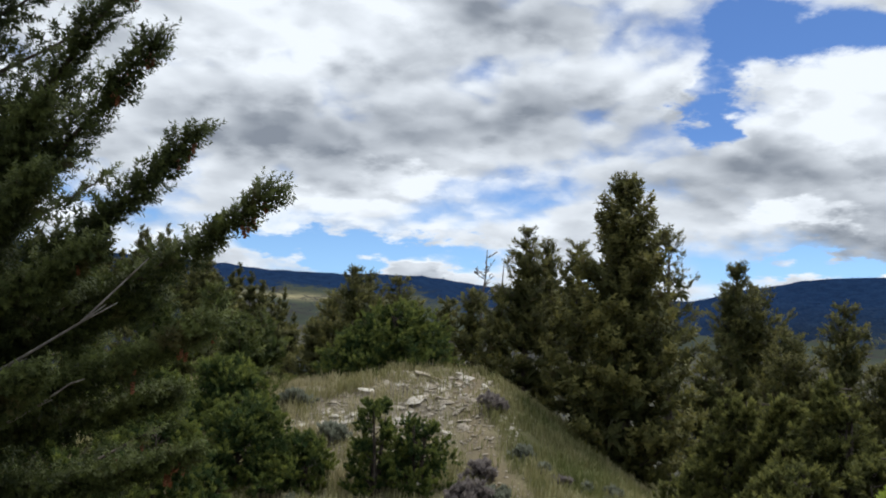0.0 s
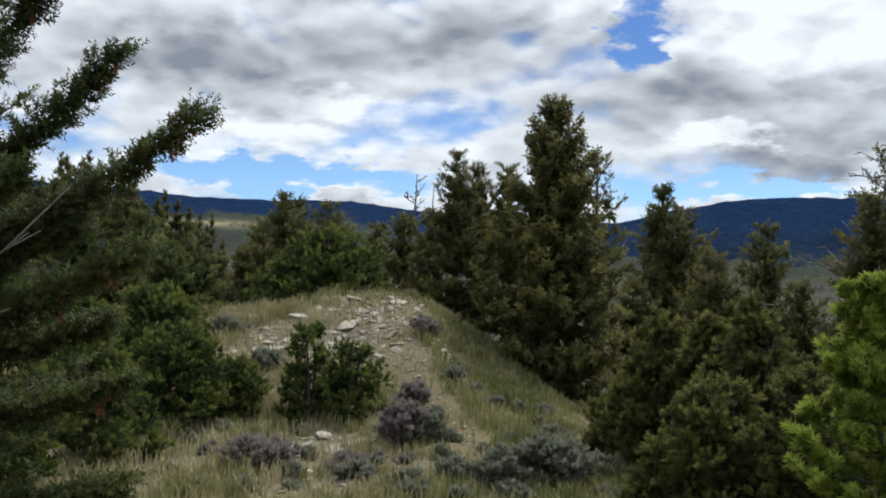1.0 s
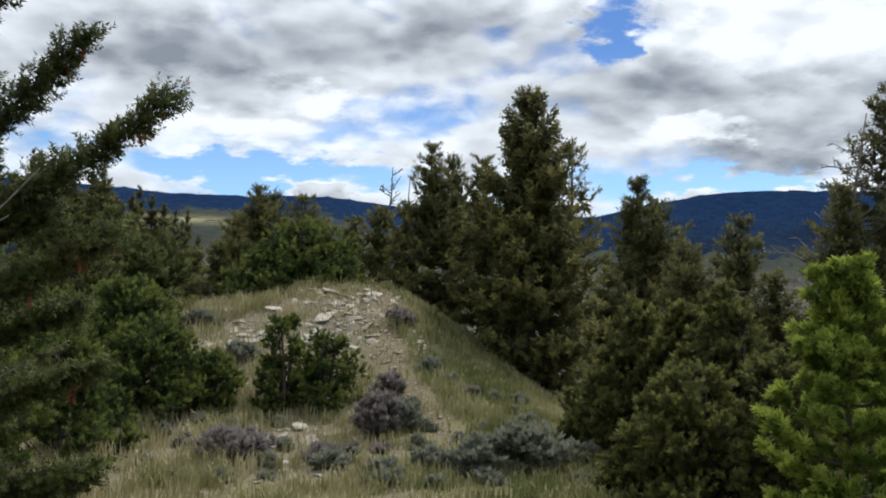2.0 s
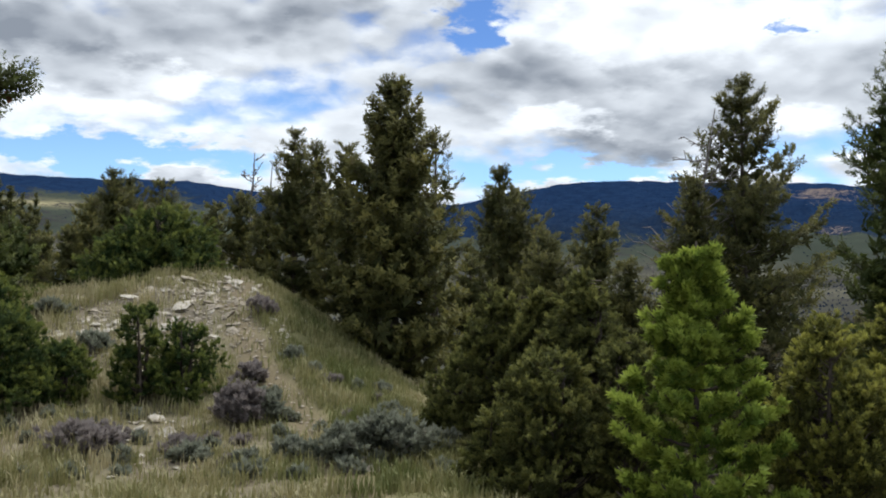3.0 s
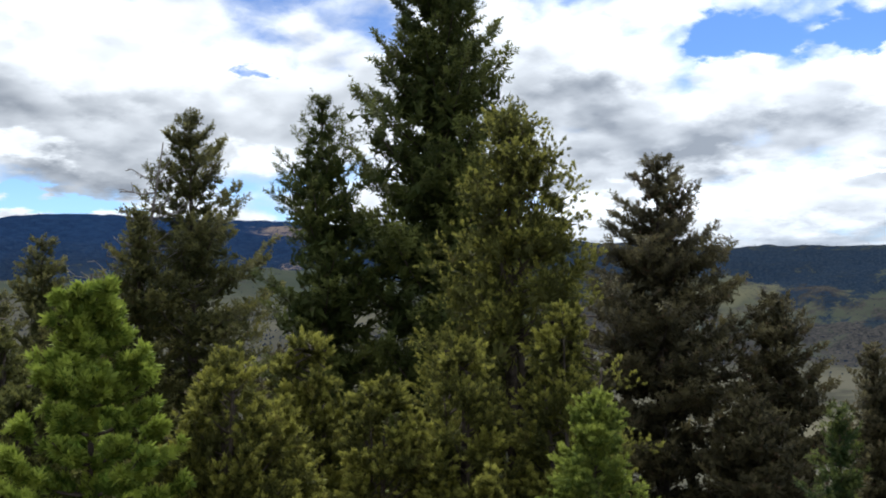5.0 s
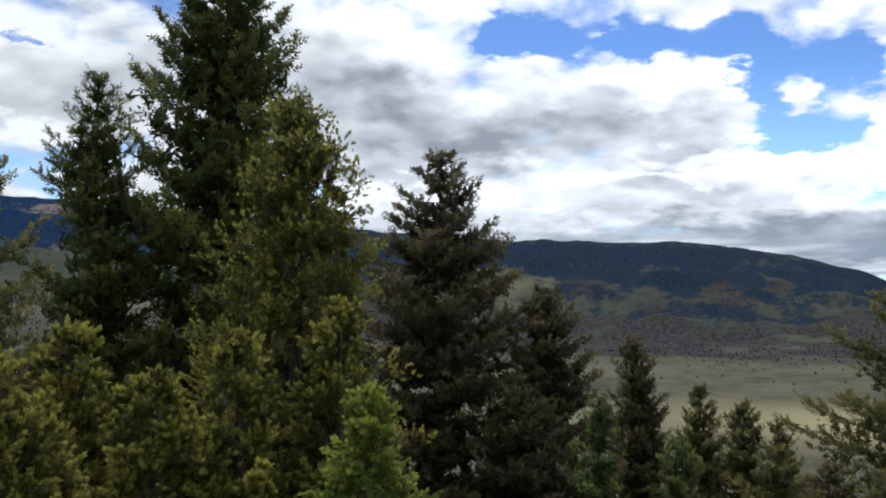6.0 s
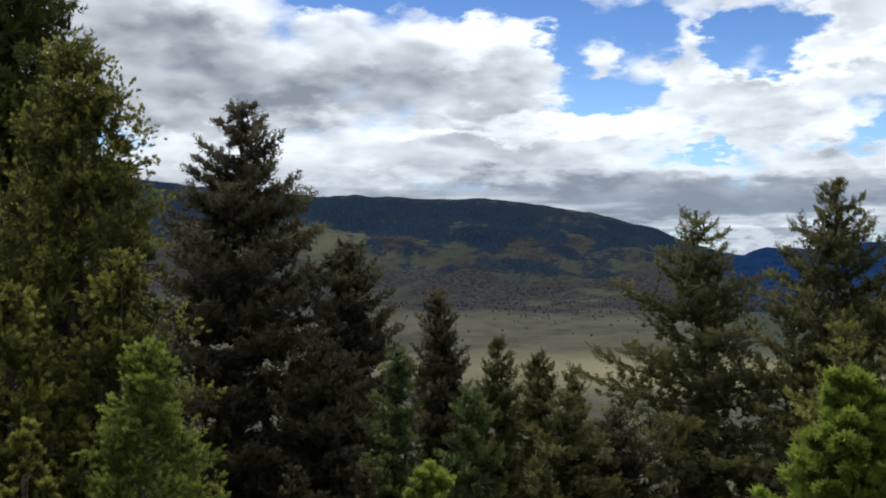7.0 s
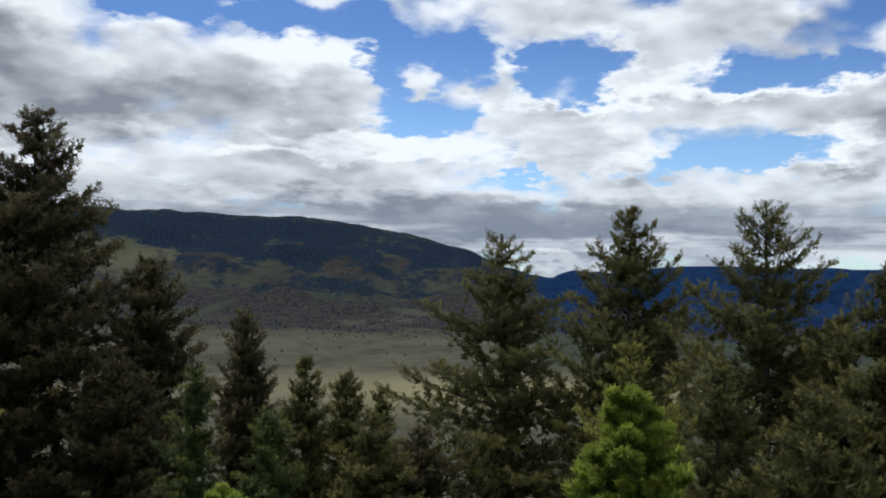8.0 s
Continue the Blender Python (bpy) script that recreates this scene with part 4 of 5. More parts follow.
# trees on and behind the stony knob
fir("fir_tree", -2.43, 17.30, 3.47, 0.37, M_FIR_DARK, "small dark fir behind the stony knob", 21, at=0.58, taper=0.50, size=0.128, gap=0.16)
fir("fir_tree", -2.28, 18.13, 3.50, 0.36, M_FIR_DARK, "small dark fir with a blunt top behind the knob", 22, at=0.61, taper=0.50, size=0.134, gap=0.16)
fir("fir_tree", -1.73, 17.89, 3.46, 0.40, M_FIR_DARK, "small dark bushy fir behind the knob", 23, at=0.60, taper=0.50, size=0.131, gap=0.16)
fir("fir_tree", -3.03, 18.72, 3.19, 0.38, M_FIR_DARK, "low dark fir at the end of a row", 20, at=0.63, taper=0.50, size=0.139, gap=0.16)
juniper("juniper_tree", -1.50, 16.00, 2.82, 1.05, M_JUN_GREEN, "broad rounded green juniper on top of the knob", 24, size=0.10, round_top=0.4, clumps=80)
juniper("juniper_tree", -2.04, 15.64, 2.35, 0.80, M_JUN_GREEN, "low spreading green juniper beside a larger one", 19, size=0.10, round_top=0.4, clumps=60)
fir("fir_tree", -1.14, 23.45, 3.57, 0.34, M_FIR_DARK, "slim dark fir far behind the knob", 25, at=0.78, taper=0.59, size=0.172, gap=0.25)
dead_tree("dead_tree", -0.45, 22.47, 4.52, 0.9, "grey dead tree with fine bare twigs", 26, 18)
dead_tree("dead_tree", -0.10, 23.48, 4.44, 0.6, "thin grey dead tree with bare twigs", 27, 10)
fir("fir_tree", -0.48, 20.47, 3.50, 0.51, M_FIR_DARK, "dark fir at the foot of a dead tree", 28, at=1.02, taper=0.50, size=0.150, gap=0.2)
fir("fir_tree", 0.08, 18.98, 3.47, 0.42, M_FIR_DARK, "dark fir in the shade of its neighbours", 18, at=1.05, taper=0.50, size=0.139, gap=0.2)
fir("fir_tree", 0.47, 16.47, 4.16, 0.38, M_FIR_DARK, "narrow dark fir with dense short branches", 29, at=0.91, taper=0.50, size=0.120, gap=0.17, cov=2.4)
fir("fir_tree", 0.88, 16.96, 4.08, 0.36, M_FIR_DARK, "narrow dark fir close beside its twin", 30, at=0.94, taper=0.50, size=0.124, gap=0.17, cov=2.4)
fir("fir_tree", 1.21, 15.43, 3.78, 0.43, M_FIR_DARK, "dark fir leaning against a larger fir", 31, at=0.94, taper=0.50, size=0.112, gap=0.17, cov=2.4)
fir("fir_tree", 1.80, 14.37, 4.59, 0.79, M_FIR_DARK, "large dense dark fir beside the grassy path", 32, at=1.99, taper=0.61, size=0.110, gap=0.17, per=6, low=0.03, rise=(52, 10), cov=2.8)
fir("fir_tree", 2.78, 16.75, 4.25, 0.51, M_FIR_DARK, "open-crowned fir with sky showing through", 33, at=1.40, taper=0.50, size=0.124, gap=0.25, cov=1.6, heart=0.35)
fir("fir_tree", 5.98, 25.79, 4.88, 0.77, M_FIR_DARK, "dark spire-topped fir lower on the slope", 34, at=2.21, taper=0.64, size=0.195, gap=0.28)
fir("fir_tree", 6.77, 26.62, 4.37, 1.04, M_FIR_DARK, "broad dark fir beside a taller one", 35, at=1.68, taper=0.50, size=0.202, gap=0.28)
fir("fir_tree", 10.99, 32.66, 4.56, 0.96, M_FIR_DARK, "dark conical fir down the slope", 36, at=1.93, taper=0.54, size=0.255, gap=0.35)
fir("fir_tree", 4.07, 20.06, 2.26, 0.68, M_FIR_DARK, "dark bushy fir in the gap below a larger one", 37, at=0.91, taper=0.50, size=0.150, gap=0.22)
fir("fir_tree", 6.62, 23.55, 3.05, 0.82, M_FIR_DARK, "dark fir with a rounded top down the slope", 38, at=1.23, taper=0.50, size=0.180, gap=0.25)
fir("fir_tree", 8.44, 22.95, 2.36, 0.68, M_FIR_DARK, "small dark fir under a dead snag", 39, at=1.09, taper=0.50, size=0.180, gap=0.25)

# left flank of the knob
juniper("juniper_tree", -2.55, 10.65, 1.44, 0.74, M_JUN_GREEN, "bushy green juniper shrub on the bank", 41, size=0.07, round_top=0.4, clumps=70)
juniper("juniper_tree", -2.85, 9.02, 1.34, 0.62, M_JUN_GREEN, "low green juniper shrub under a fir", 42, size=0.07, round_top=0.4, clumps=60)
juniper("juniper_tree", -1.95, 10.90, 1.10, 0.42, M_JUN_GREEN, "small green juniper shrub on the bank", 40, size=0.07, round_top=0.4, clumps=36)
fir("fir_tree", -3.45, 15.07, 2.60, 0.51, M_FIR, "small green fir beyond the flank of the knob", 43, at=0.77, taper=0.50, size=0.112, gap=0.17)
juniper("juniper_tree", -3.39, 13.02, 1.87, 0.85, M_JUN_GREEN, "low spreading juniper on the flank", 44, size=0.09, round_top=0.5, clumps=60)
fir("fir_tree", -3.09, 17.19, 2.53, 0.35, M_FIR_DARK, "stunted dark fir at the edge of the knob", 45, at=0.58, taper=0.50, size=0.128, gap=0.17)
fir("fir_tree", -3.89, 19.07, 2.51, 0.43, M_FIR_DARK, "small dark fir beyond the flank", 46, at=0.75, taper=0.50, size=0.142, gap=0.2)
fir("fir_tree", -5.82, 19.60, 2.74, 0.68, M_FIR_DARK, "dark fir standing on the flank", 49, at=1.13, taper=0.50, size=0.150, gap=0.22)
fir("fir_tree", -7.12, 21.28, 3.07, 0.75, M_FIR_DARK, "dark fir half hidden by a nearer fir", 50, at=1.25, taper=0.50, size=0.165, gap=0.22)
fir("fir_tree", -7.10, 26.52, 3.44, 0.77, M_FIR_DARK, "dark fir at the bottom of the dip", 17, at=1.53, taper=0.50, size=0.202, gap=0.25)
fir("fir_tree", -3.49, 14.02, 2.45, 0.48, M_FIR, "bushy green fir on the flank", 16, at=0.79, taper=0.50, size=0.110, gap=0.18)
juniper("juniper_tree", -1.18, 10.71, 1.49, 0.30, M_JUN_GREEN, "small open juniper bush at the foot of the knob", 47, size=0.06, clumps=30, round_top=0.35, clump_r=0.4)
juniper("juniper_tree", -0.79, 10.95, 1.28, 0.40, M_JUN_GREEN, "small round juniper bush at the foot of the knob", 48, size=0.06, clumps=36, round_top=0.3, clump_r=0.36)
juniper("juniper_tree", -2.86, 6.85, 1.53, 0.75, M_JUN_GREEN, "dense green juniper shrub beneath a tall fir", 170, size=0.075, round_top=0.4, clumps=60)
juniper("juniper_tree", -4.26, 8.39, 2.06, 0.85, M_JUN_GREEN, "spreading green juniper beside a tall fir", 171, size=0.075, round_top=0.4, clumps=60)
juniper("juniper_tree", -3.77, 11.33, 1.77, 0.70, M_JUN_GREEN, "low green juniper on the bank", 172, size=0.075, round_top=0.4, clumps=60)
fir("fir_tree", -6.20, 15.21, 3.47, 0.64, M_FIR, "bushy green fir on the slope below the knob", 174, at=1.09, taper=0.55, size=0.120, gap=0.22)
fir("fir_tree", -6.59, 19.35, 3.68, 0.68, M_FIR, "dark green fir in the dip", 175, at=1.25, taper=0.55, size=0.150, gap=0.22)
fir("fir_tree", -6.54, 23.56, 3.77, 0.68, M_FIR, "dark fir in the dip behind the knob", 176, at=1.36, taper=0.55, size=0.180, gap=0.22)
fir("fir_tree", -9.63, 20.24, 4.16, 0.87, M_FIR, "dark fir deep in the dip", 177, at=1.50, taper=0.55, size=0.165, gap=0.22)

# junipers below the path
juniper("juniper_tree", 2.19, 9.73, 1.71, 0.62, M_JUN_DARK, "olive-green juniper below the path", 51, size=0.08, clumps=70)
juniper("juniper_tree", 2.50, 9.34, 1.65, 0.62, M_JUN_DARK, "dense olive juniper below the path", 52, size=0.08, clumps=70)
juniper("juniper_tree", 2.71, 8.65, 1.81, 0.70, M_JUN_DARK, "olive juniper with several upright tops", 53, size=0.075, clumps=90)
juniper("juniper_tree", 1.74, 7.98, 0.72, 0.34, M_JUN_DARK, "small olive juniper at the path's edge", 54, size=0.065, clumps=36)
juniper("juniper_tree", 2.18, 7.87, 1.18, 0.66, M_JUN_DARK, "bushy olive juniper below the path", 55, size=0.07, clumps=80, round_top=0.45)
juniper("juniper_tree", 2.72, 7.58, 1.31, 0.55, M_JUN_DARK, "shaded olive juniper behind a young pine", 15, size=0.07, clumps=60, round_top=0.45)
juniper("juniper_tree", 1.86, 9.90, 1.01, 0.50, M_JUN_DARK, "olive juniper at the foot of a large fir", 14, size=0.075, clumps=50, round_top=0.45)
young_pine("young_pine", 2.53, 6.02, 1.93, 0.64, "bright yellow-green young pine among junipers", 56)
juniper("juniper_tree", 3.40, 6.05, 1.50, 0.62, M_JUN, "yellow-green juniper with feathery clumps", 57, size=0.055, clumps=80, round_top=0.5)
juniper("juniper_tree", 4.70, 7.25, 1.61, 0.62, M_JUN, "olive juniper with ragged clumps in the thicket", 58, size=0.065, clumps=70, round_top=0.5)
juniper("juniper_tree", 4.70, 6.28, 1.32, 0.58, M_JUN, "shaded olive juniper deep in the thicket", 59, size=0.06, clumps=60, round_top=0.5)
juniper("juniper_tree", 5.35, 6.13, 1.53, 0.70, M_JUN, "yellow-tipped juniper in the thicket", 60, size=0.06, clumps=80, round_top=0.5)
juniper("juniper_tree", 5.95, 5.68, 1.81, 0.72, M_JUN, "tall yellow-green juniper in the thicket", 61, size=0.06, clumps=90, round_top=0.6)
juniper("juniper_tree", 5.12, 4.65, 1.25, 0.62, M_JUN_BLUE, "bluish-green young juniper with soft foliage", 62, size=0.05, clumps=80)
juniper("juniper_tree", 4.31, 4.77, 0.88, 0.30, M_JUN, "little yellow-green juniper in the thicket", 63, size=0.05, clumps=30)
juniper("juniper_tree", 3.78, 6.18, 0.95, 0.50, M_JUN, "low yellow-green juniper in the thicket", 13, size=0.055, clumps=60, round_top=0.5)
juniper("juniper_tree", 6.69, 6.93, 3.69, 1.18, M_JUN, "tall olive juniper standing against a dark fir", 64, size=0.052, cov=3.6, clumps=190, round_top=0.48, clump_r=0.25, most=17000)

# firs further down the slope
fir("fir_tree", 7.27, 10.95, 4.43, 0.62, M_FIR, "green fir with a pointed leader beside a taller fir", 71, at=1.42, taper=0.59, size=0.110, gap=0.2, cov=2.4)
fir("fir_tree", 8.75, 10.40, 6.86, 1.22, M_FIR, "very tall dark green fir rising over junipers", 72, at=3.32, taper=0.54, size=0.10, gap=0.26, cov=2.4, per=6, rise=(46, 12), form=SHOOT, most=11000)
fir("fir_tree", 10.29, 20.72, 6.38, 1.8, M_FIR_DARK, "tall brownish fir with an open top", 73, at=3.6, taper=0.70, size=0.115, gap=0.27, cov=2.1, rise=(44, 2), heart=0.5, form=SHOOT)
fir("fir_tree", 8.66, 19.82, 3.94, 0.6, M_FIR_DARK, "small brownish fir before a taller one", 74, at=1.43, taper=0.50, size=0.158, gap=0.22)
dead_tree("dead_tree", 8.86, 20.55, 5.55, 1.5, "bare dead tree with drooping side branches", 1075, 34, 0.4, 0.12, lean=(0.35, 0.1))
fir("fir_tree", 16.19, 12.78, 4.81, 2.04, M_FIR_BROWN, "big dark brown-tinged fir with tiered branches", 76, at=3.74, taper=0.64, size=0.12, gap=0.33, cov=2.2, per=7, form=SHOOT, most=12000, rise=(36, -2), heart=1.15)
fir("fir_tree", 17.90, 11.20, 2.01, 1.16, M_FIR_BROWN, "dark fir standing close to a bigger one", 77, at=2.33, taper=0.50, size=0.154, gap=0.25, cov=2.4, heart=1.2)
juniper("juniper_tree", 11.36, 10.73, 2.51, 0.60, M_JUN_GREEN, "fresh green small tree between dark firs", 78, size=0.11, clumps=40)
fir("fir_tree", 27.26, 13.92, 0.74, 0.88, M_FIR_BROWN, "dark conical fir with a reddish top", 79, at=2.21, taper=0.54, size=0.225, gap=0.24, heart=1.4)
fir("fir_tree", 24.30, 10.81, -0.43, 0.59, M_FIR_DARK, "slim olive fir above the valley", 80, at=1.47, taper=0.50, size=0.195, gap=0.22, heart=1.3)
fir("fir_tree", 26.56, 10.58, -1.01, 0.73, M_FIR_DARK, "slim dark fir above the valley", 81, at=1.59, taper=0.50, size=0.210, gap=0.22, heart=1.3)
fir("fir_tree", 12.68, 7.27, 0.42, 0.36, M_JUN_GREEN, "narrow green young fir on the slope", 82, at=0.95, taper=0.50, size=0.110, gap=0.16)
fir("fir_tree", 11.79, 5.70, 0.04, 0.37, M_JUN_GREEN, "narrow fresh green young fir on the slope", 83, at=0.85, taper=0.50, size=0.110, gap=0.16)
young_pine("young_pine", 8.49, 4.50, -0.13, 0.6, "bright green top of a young pine", 84)
fir("fir_tree", 26.46, 5.85, 2.92, 3.2, M_FIR_DARK, "old open fir with long layered branches", 85, at=4.06, taper=0.64, size=0.12, gap=0.42, cov=2.5, form=SHOOT, most=13000, rise=(30, -10), curl=0.30, heart=0.5, spread=0.28)
fir("fir_tree", 24.95, 2.64, 3.47, 1.64, M_FIR_DARK, "dark fir with a dense pointed crown", 86, at=2.64, taper=0.59, size=0.12, gap=0.32, cov=2.2, form=SHOOT, most=11000, heart=0.9)
fir("fir_tree", 21.06, -0.43, 3.29, 1.74, M_FIR_DARK, "tall dark fir with a thin open top", 87, at=2.33, taper=0.59, size=0.11, gap=0.34, cov=2.0, form=SHOOT, most=11000, heart=0.6)
fir("fir_tree", 12.52, 1.27, 0.91, 0.53, M_JUN, "olive-green young fir on the slope", 88, at=0.68, taper=0.59, size=0.110, gap=0.17)
young_pine("young_pine", 9.03, 1.02, 0.82, 1.22, "bright green young pine on the slope", 89, size=0.060, gap=0.36)
fir("fir_tree", 14.57, 0.40, 0.64, 0.67, M_FIR_DARK, "dark olive fir beside a young pine", 90, at=1.19, taper=0.59, size=0.110, gap=0.2)
fir("fir_tree", 17.43, -1.99, 2.04, 0.72, M_FIR_DARK, "dark fir with green upswept branch tips", 91, at=1.45, taper=0.59, size=0.128, gap=0.26, cov=2.4, heart=1.0)
fir("fir_tree", 12.54, -0.74, 0.49, 0.61, M_FIR_DARK, "dark bushy fir low on the slope", 92, at=0.82, taper=0.59, size=0.110, gap=0.2)
fir("fir_tree", 19.35, 7.08, -1.03, 0.91, M_FIR_DARK, "dark fir filling a gap on the slope", 93, at=1.25, taper=0.54, size=0.150, gap=0.20, heart=1.5)
fir("fir_tree", 21.58, 6.71, -1.61, 1.06, M_FIR_BROWN, "dark brownish fir low on the slope", 94, at=1.37, taper=0.54, size=0.165, gap=0.20, heart=1.5)
fir("fir_tree", 15.52, 10.23, 0.22, 1.12, M_FIR_BROWN, "dark fir at the edge of the thicket", 95, at=1.63, taper=0.54, size=0.135, gap=0.20, heart=1.5)
fir("fir_tree", 19.48, -1.65, 1.11, 0.97, M_FIR_DARK, "dark fir with dense needles on the slope", 96, at=1.62, taper=0.54, size=0.142, gap=0.25)

def lower_slope():
    """More firs lower on the slope, whose tops just fill the gaps."""
    rng = np.random.RandomState(151)
    made = [fir("fir_tree", 22 + 3 * i, 20 - 3 * i, 0, 1.5 + 0.2 * i, M_FIR_DARK if i % 2 else M_FIR_BROWN, "dark fir low on the wooded slope", 160 + i, size=0.2, cov=2.2, gap=0.4, form=FAR_SHOOT, most=700,
                group="firs on the lower slope", H=4.5 + 0.6 * i, taper=0.65) for i in range(4)]
    n = 0
    while n < 95:
        az, r = rng.uniform(-104, -8), rng.uniform(13, 48)
        el = rng.uniform(-13.5, -7.5) if az < -40 else rng.uniform(-4, 1.0)
        if -83 < az < -78 or -71.5 < az < -67.5:
            el = min(el, -10.0)
        x, y = -r * math.sin(radians(az)), r * math.cos(radians(az))
        z = float(land(x, y))
        H = EYE + r * math.tan(radians(el)) - z
        if H < 1.6 or H > 9:
            continue
        i = rng.randint(4)
        k = H / (4.5 + 0.6 * i)
        w = k * rng.uniform(0.85, 1.1)
        copy_thing(made[i], pose(x, y, z - 0.22, 0, 0, rng.uniform(0, 360)) @ Matrix.Diagonal((w, w, k, 1)))
        n += 1


lower_slope()


# the wooded spur beyond the knob
def wooded_spur():
    rng = np.random.RandomState(101)
    made = [fir("fir_tree", -30 + 3 * i, 78 + 2 * i, 0, 1.0 + 0.15 * i, M_FIR_DARK, "dark fir on the wooded spur", 110 + i, size=0.32, cov=1.8, gap=0.6, form=FAR_SHOOT, most=380, group="firs on the wooded spur", H=3.6 + 0.5 * i) for i in range(4)]
    n = 0
    while n < 130:
        az, r = rng.uniform(9, 30), rng.uniform(66, 112)
        x, y = -r * math.sin(radians(az)), r * math.cos(radians(az))
        m = pose(x, y, float(land(x, y)) - 0.35, 0, 0, rng.uniform(0, 360)) @ Matrix.Diagonal((*(rng.uniform(0.75, 1.25),) * 2, rng.uniform(0.7, 1.2), 1))
        copy_thing(made[rng.randint(4)], m)
        n += 1


wooded_spur()


# scrub and woods on the far slopes, each a little cone of foliage
def far_woods():
    rng = np.random.RandomState(131)
    n = 140000
    az = rng.uniform(-108, 30, n)
    r = np.exp(rng.uniform(math.log(700), math.log(3900), n))
    x, y = -r * np.sin(np.radians(az)), r * np.cos(np.radians(az))
    c = cover(x, y)
    keep = rng.uniform(0, 1, n) < np.clip(c["forest"], 0, 1) * 0.55 + np.clip(c["scrub"], 0, 1) * 0.40 * (1 - np.clip(c["forest"], 0, 1)) + 0.002 + 0.010 * smooth(r, 1150, 1300) * (1 - smooth(r, 1400, 1600))
    az, r, x, y = az[keep], r[keep], x[keep], y[keep]
    f = np.clip(c["forest"], 0, 1)[keep]
    n = len(x)
    z = land(x, y)
    h = np.where(f > 0.4, rng.uniform(2, 4.2, n), rng.uniform(1.4, 3.0, n))
    w = np.where(f > 0.4, h * 0.28, h * 0.6) * rng.uniform(0.8, 1.2, n)
    ang = np.arange(5) * 2 * math.pi / 5
    ring = np.stack([x[:, None] + w[:, None] * np.cos(ang), y[:, None] + w[:, None] * np.sin(ang), np.repeat((z + 0.12 * h)[:, None], 5, 1)], -1)
    tip = np.stack([x + rng.normal(0, 0.1, n) * w, y, z + h], -1)
    tri = np.stack([ring, np.roll(ring, -1, 1), np.repeat(tip[:, None], 5, 1)], 2).reshape(-1, 3, 3)
    me = triangles("far_woods", tri, np.repeat(rng.uniform(0, 0.6, n), 5))
    # needle colour turned bluish for distance haze
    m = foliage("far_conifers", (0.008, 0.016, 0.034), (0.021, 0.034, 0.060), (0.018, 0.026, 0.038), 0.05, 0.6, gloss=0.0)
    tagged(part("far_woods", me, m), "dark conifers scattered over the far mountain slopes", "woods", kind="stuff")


far_woods()


# ---------------------------------------------------------------- sagebrush, stones and grass on the saddle and knob
def sagebrush(name, x, y, R, H, mat, label, seed, size=0.032):
    rng = np.random.RandomState(seed)
    bush = stand(name, x, y, label, "shrub", "sagebrush on the saddle", 0.02)
    k = 26
    a, e = rng.uniform(0, 6.283, k), rng.uniform(0.35, 1.45, k)
    tips = np.stack([R * np.cos(a) * np.cos(e) * 1.1, R * np.sin(a) * np.cos(e) * 1.1, H * np.sin(e)], -1) * rng.uniform(0.75, 1.05, (k, 1))
    lines = [(np.array([[0, 0, 0], t * 0.5 + (0, 0, -0.03), t]), (0.012, 0.007, 0.003)) for t in tips]
    part("woody_base", tubes("woody_base", lines, 4), M_DEAD, bush, "twisted grey woody base")
    N = int(min(1100, 3.0 * math.pi * R * (R + H) / (math.pi * size * size)))
    j = rng.randint(0, k, N)
    d = unit(rng.normal(size=(N, 3)))
    p = tips[j] * rng.uniform(0.8, 1.05, (N, 1)) + d * (0.30 * R) * rng.uniform(0.2, 1, (N, 1)) ** 0.6
    p[:, 2] = np.maximum(p[:, 2], 0.01)
    way = d * 0.6 + unit(p) * 0.5 + (0, 0, 0.5)
    # top light painted in: upward leaves lighter, undersides darker
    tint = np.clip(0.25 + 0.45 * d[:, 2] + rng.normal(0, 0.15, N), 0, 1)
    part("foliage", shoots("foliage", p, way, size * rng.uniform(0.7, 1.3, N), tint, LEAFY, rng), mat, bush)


GREY, PURPLE = "silvery grey-green sagebrush among dry grass", "dry purplish-grey sagebrush nearly leafless"
for i, (x, y, R, H, mat, label) in enumerate((
        (1.00, 8.75, 0.38, 0.34, M_SAGE, GREY), (0.62, 8.65, 0.28, 0.24, M_SAGE, GREY), (0.25, 8.9, 0.16, 0.14, M_SAGE, GREY), (-0.22, 10.15, 0.27, 0.34, M_DRY, PURPLE),
        (0.02, 10.2, 0.22, 0.32, M_SAGE, GREY), (-1.43, 8.95, 0.32, 0.22, M_DRY, PURPLE), (-0.65, 9.05, 0.18, 0.17, M_DRY, PURPLE), (-0.55, 8.75, 0.16, 0.13, M_SAGE, GREY),
        (-0.12, 11.3, 0.18, 0.2, M_DRY, PURPLE), (-0.02, 13.2, 0.2, 0.2, M_DRY, PURPLE), (1.25, 10.3, 0.2, 0.14, M_SAGE, GREY), (1.55, 9.3, 0.22, 0.14, M_SAGE, GREY),
        (-1.9, 12.2, 0.22, 0.2, M_SAGE, GREY), (-2.6, 13.6, 0.25, 0.2, M_SAGE, GREY), (0.35, 11.9, 0.14, 0.14, M_SAGE, GREY), (-0.1, 8.2, 0.15, 0.1, M_SAGE, GREY))):
    sagebrush("sagebrush", x, y, R, H, mat, label, 200 + i)


rng = np.random.RandomState(231)
for i in range(44):
    x, y = rng.uniform(-2.3, 1.7), rng.uniform(8.0, 11.6)
    sagebrush("sagebrush", x, y, rng.uniform(0.06, 0.13), rng.uniform(0.07, 0.14), M_SAGE if i % 5 else M_DRY, "small grey-green sagebrush tuft in the grass" if i % 5 else "small dry brownish sagebrush tuft in the grass", 240 + i)


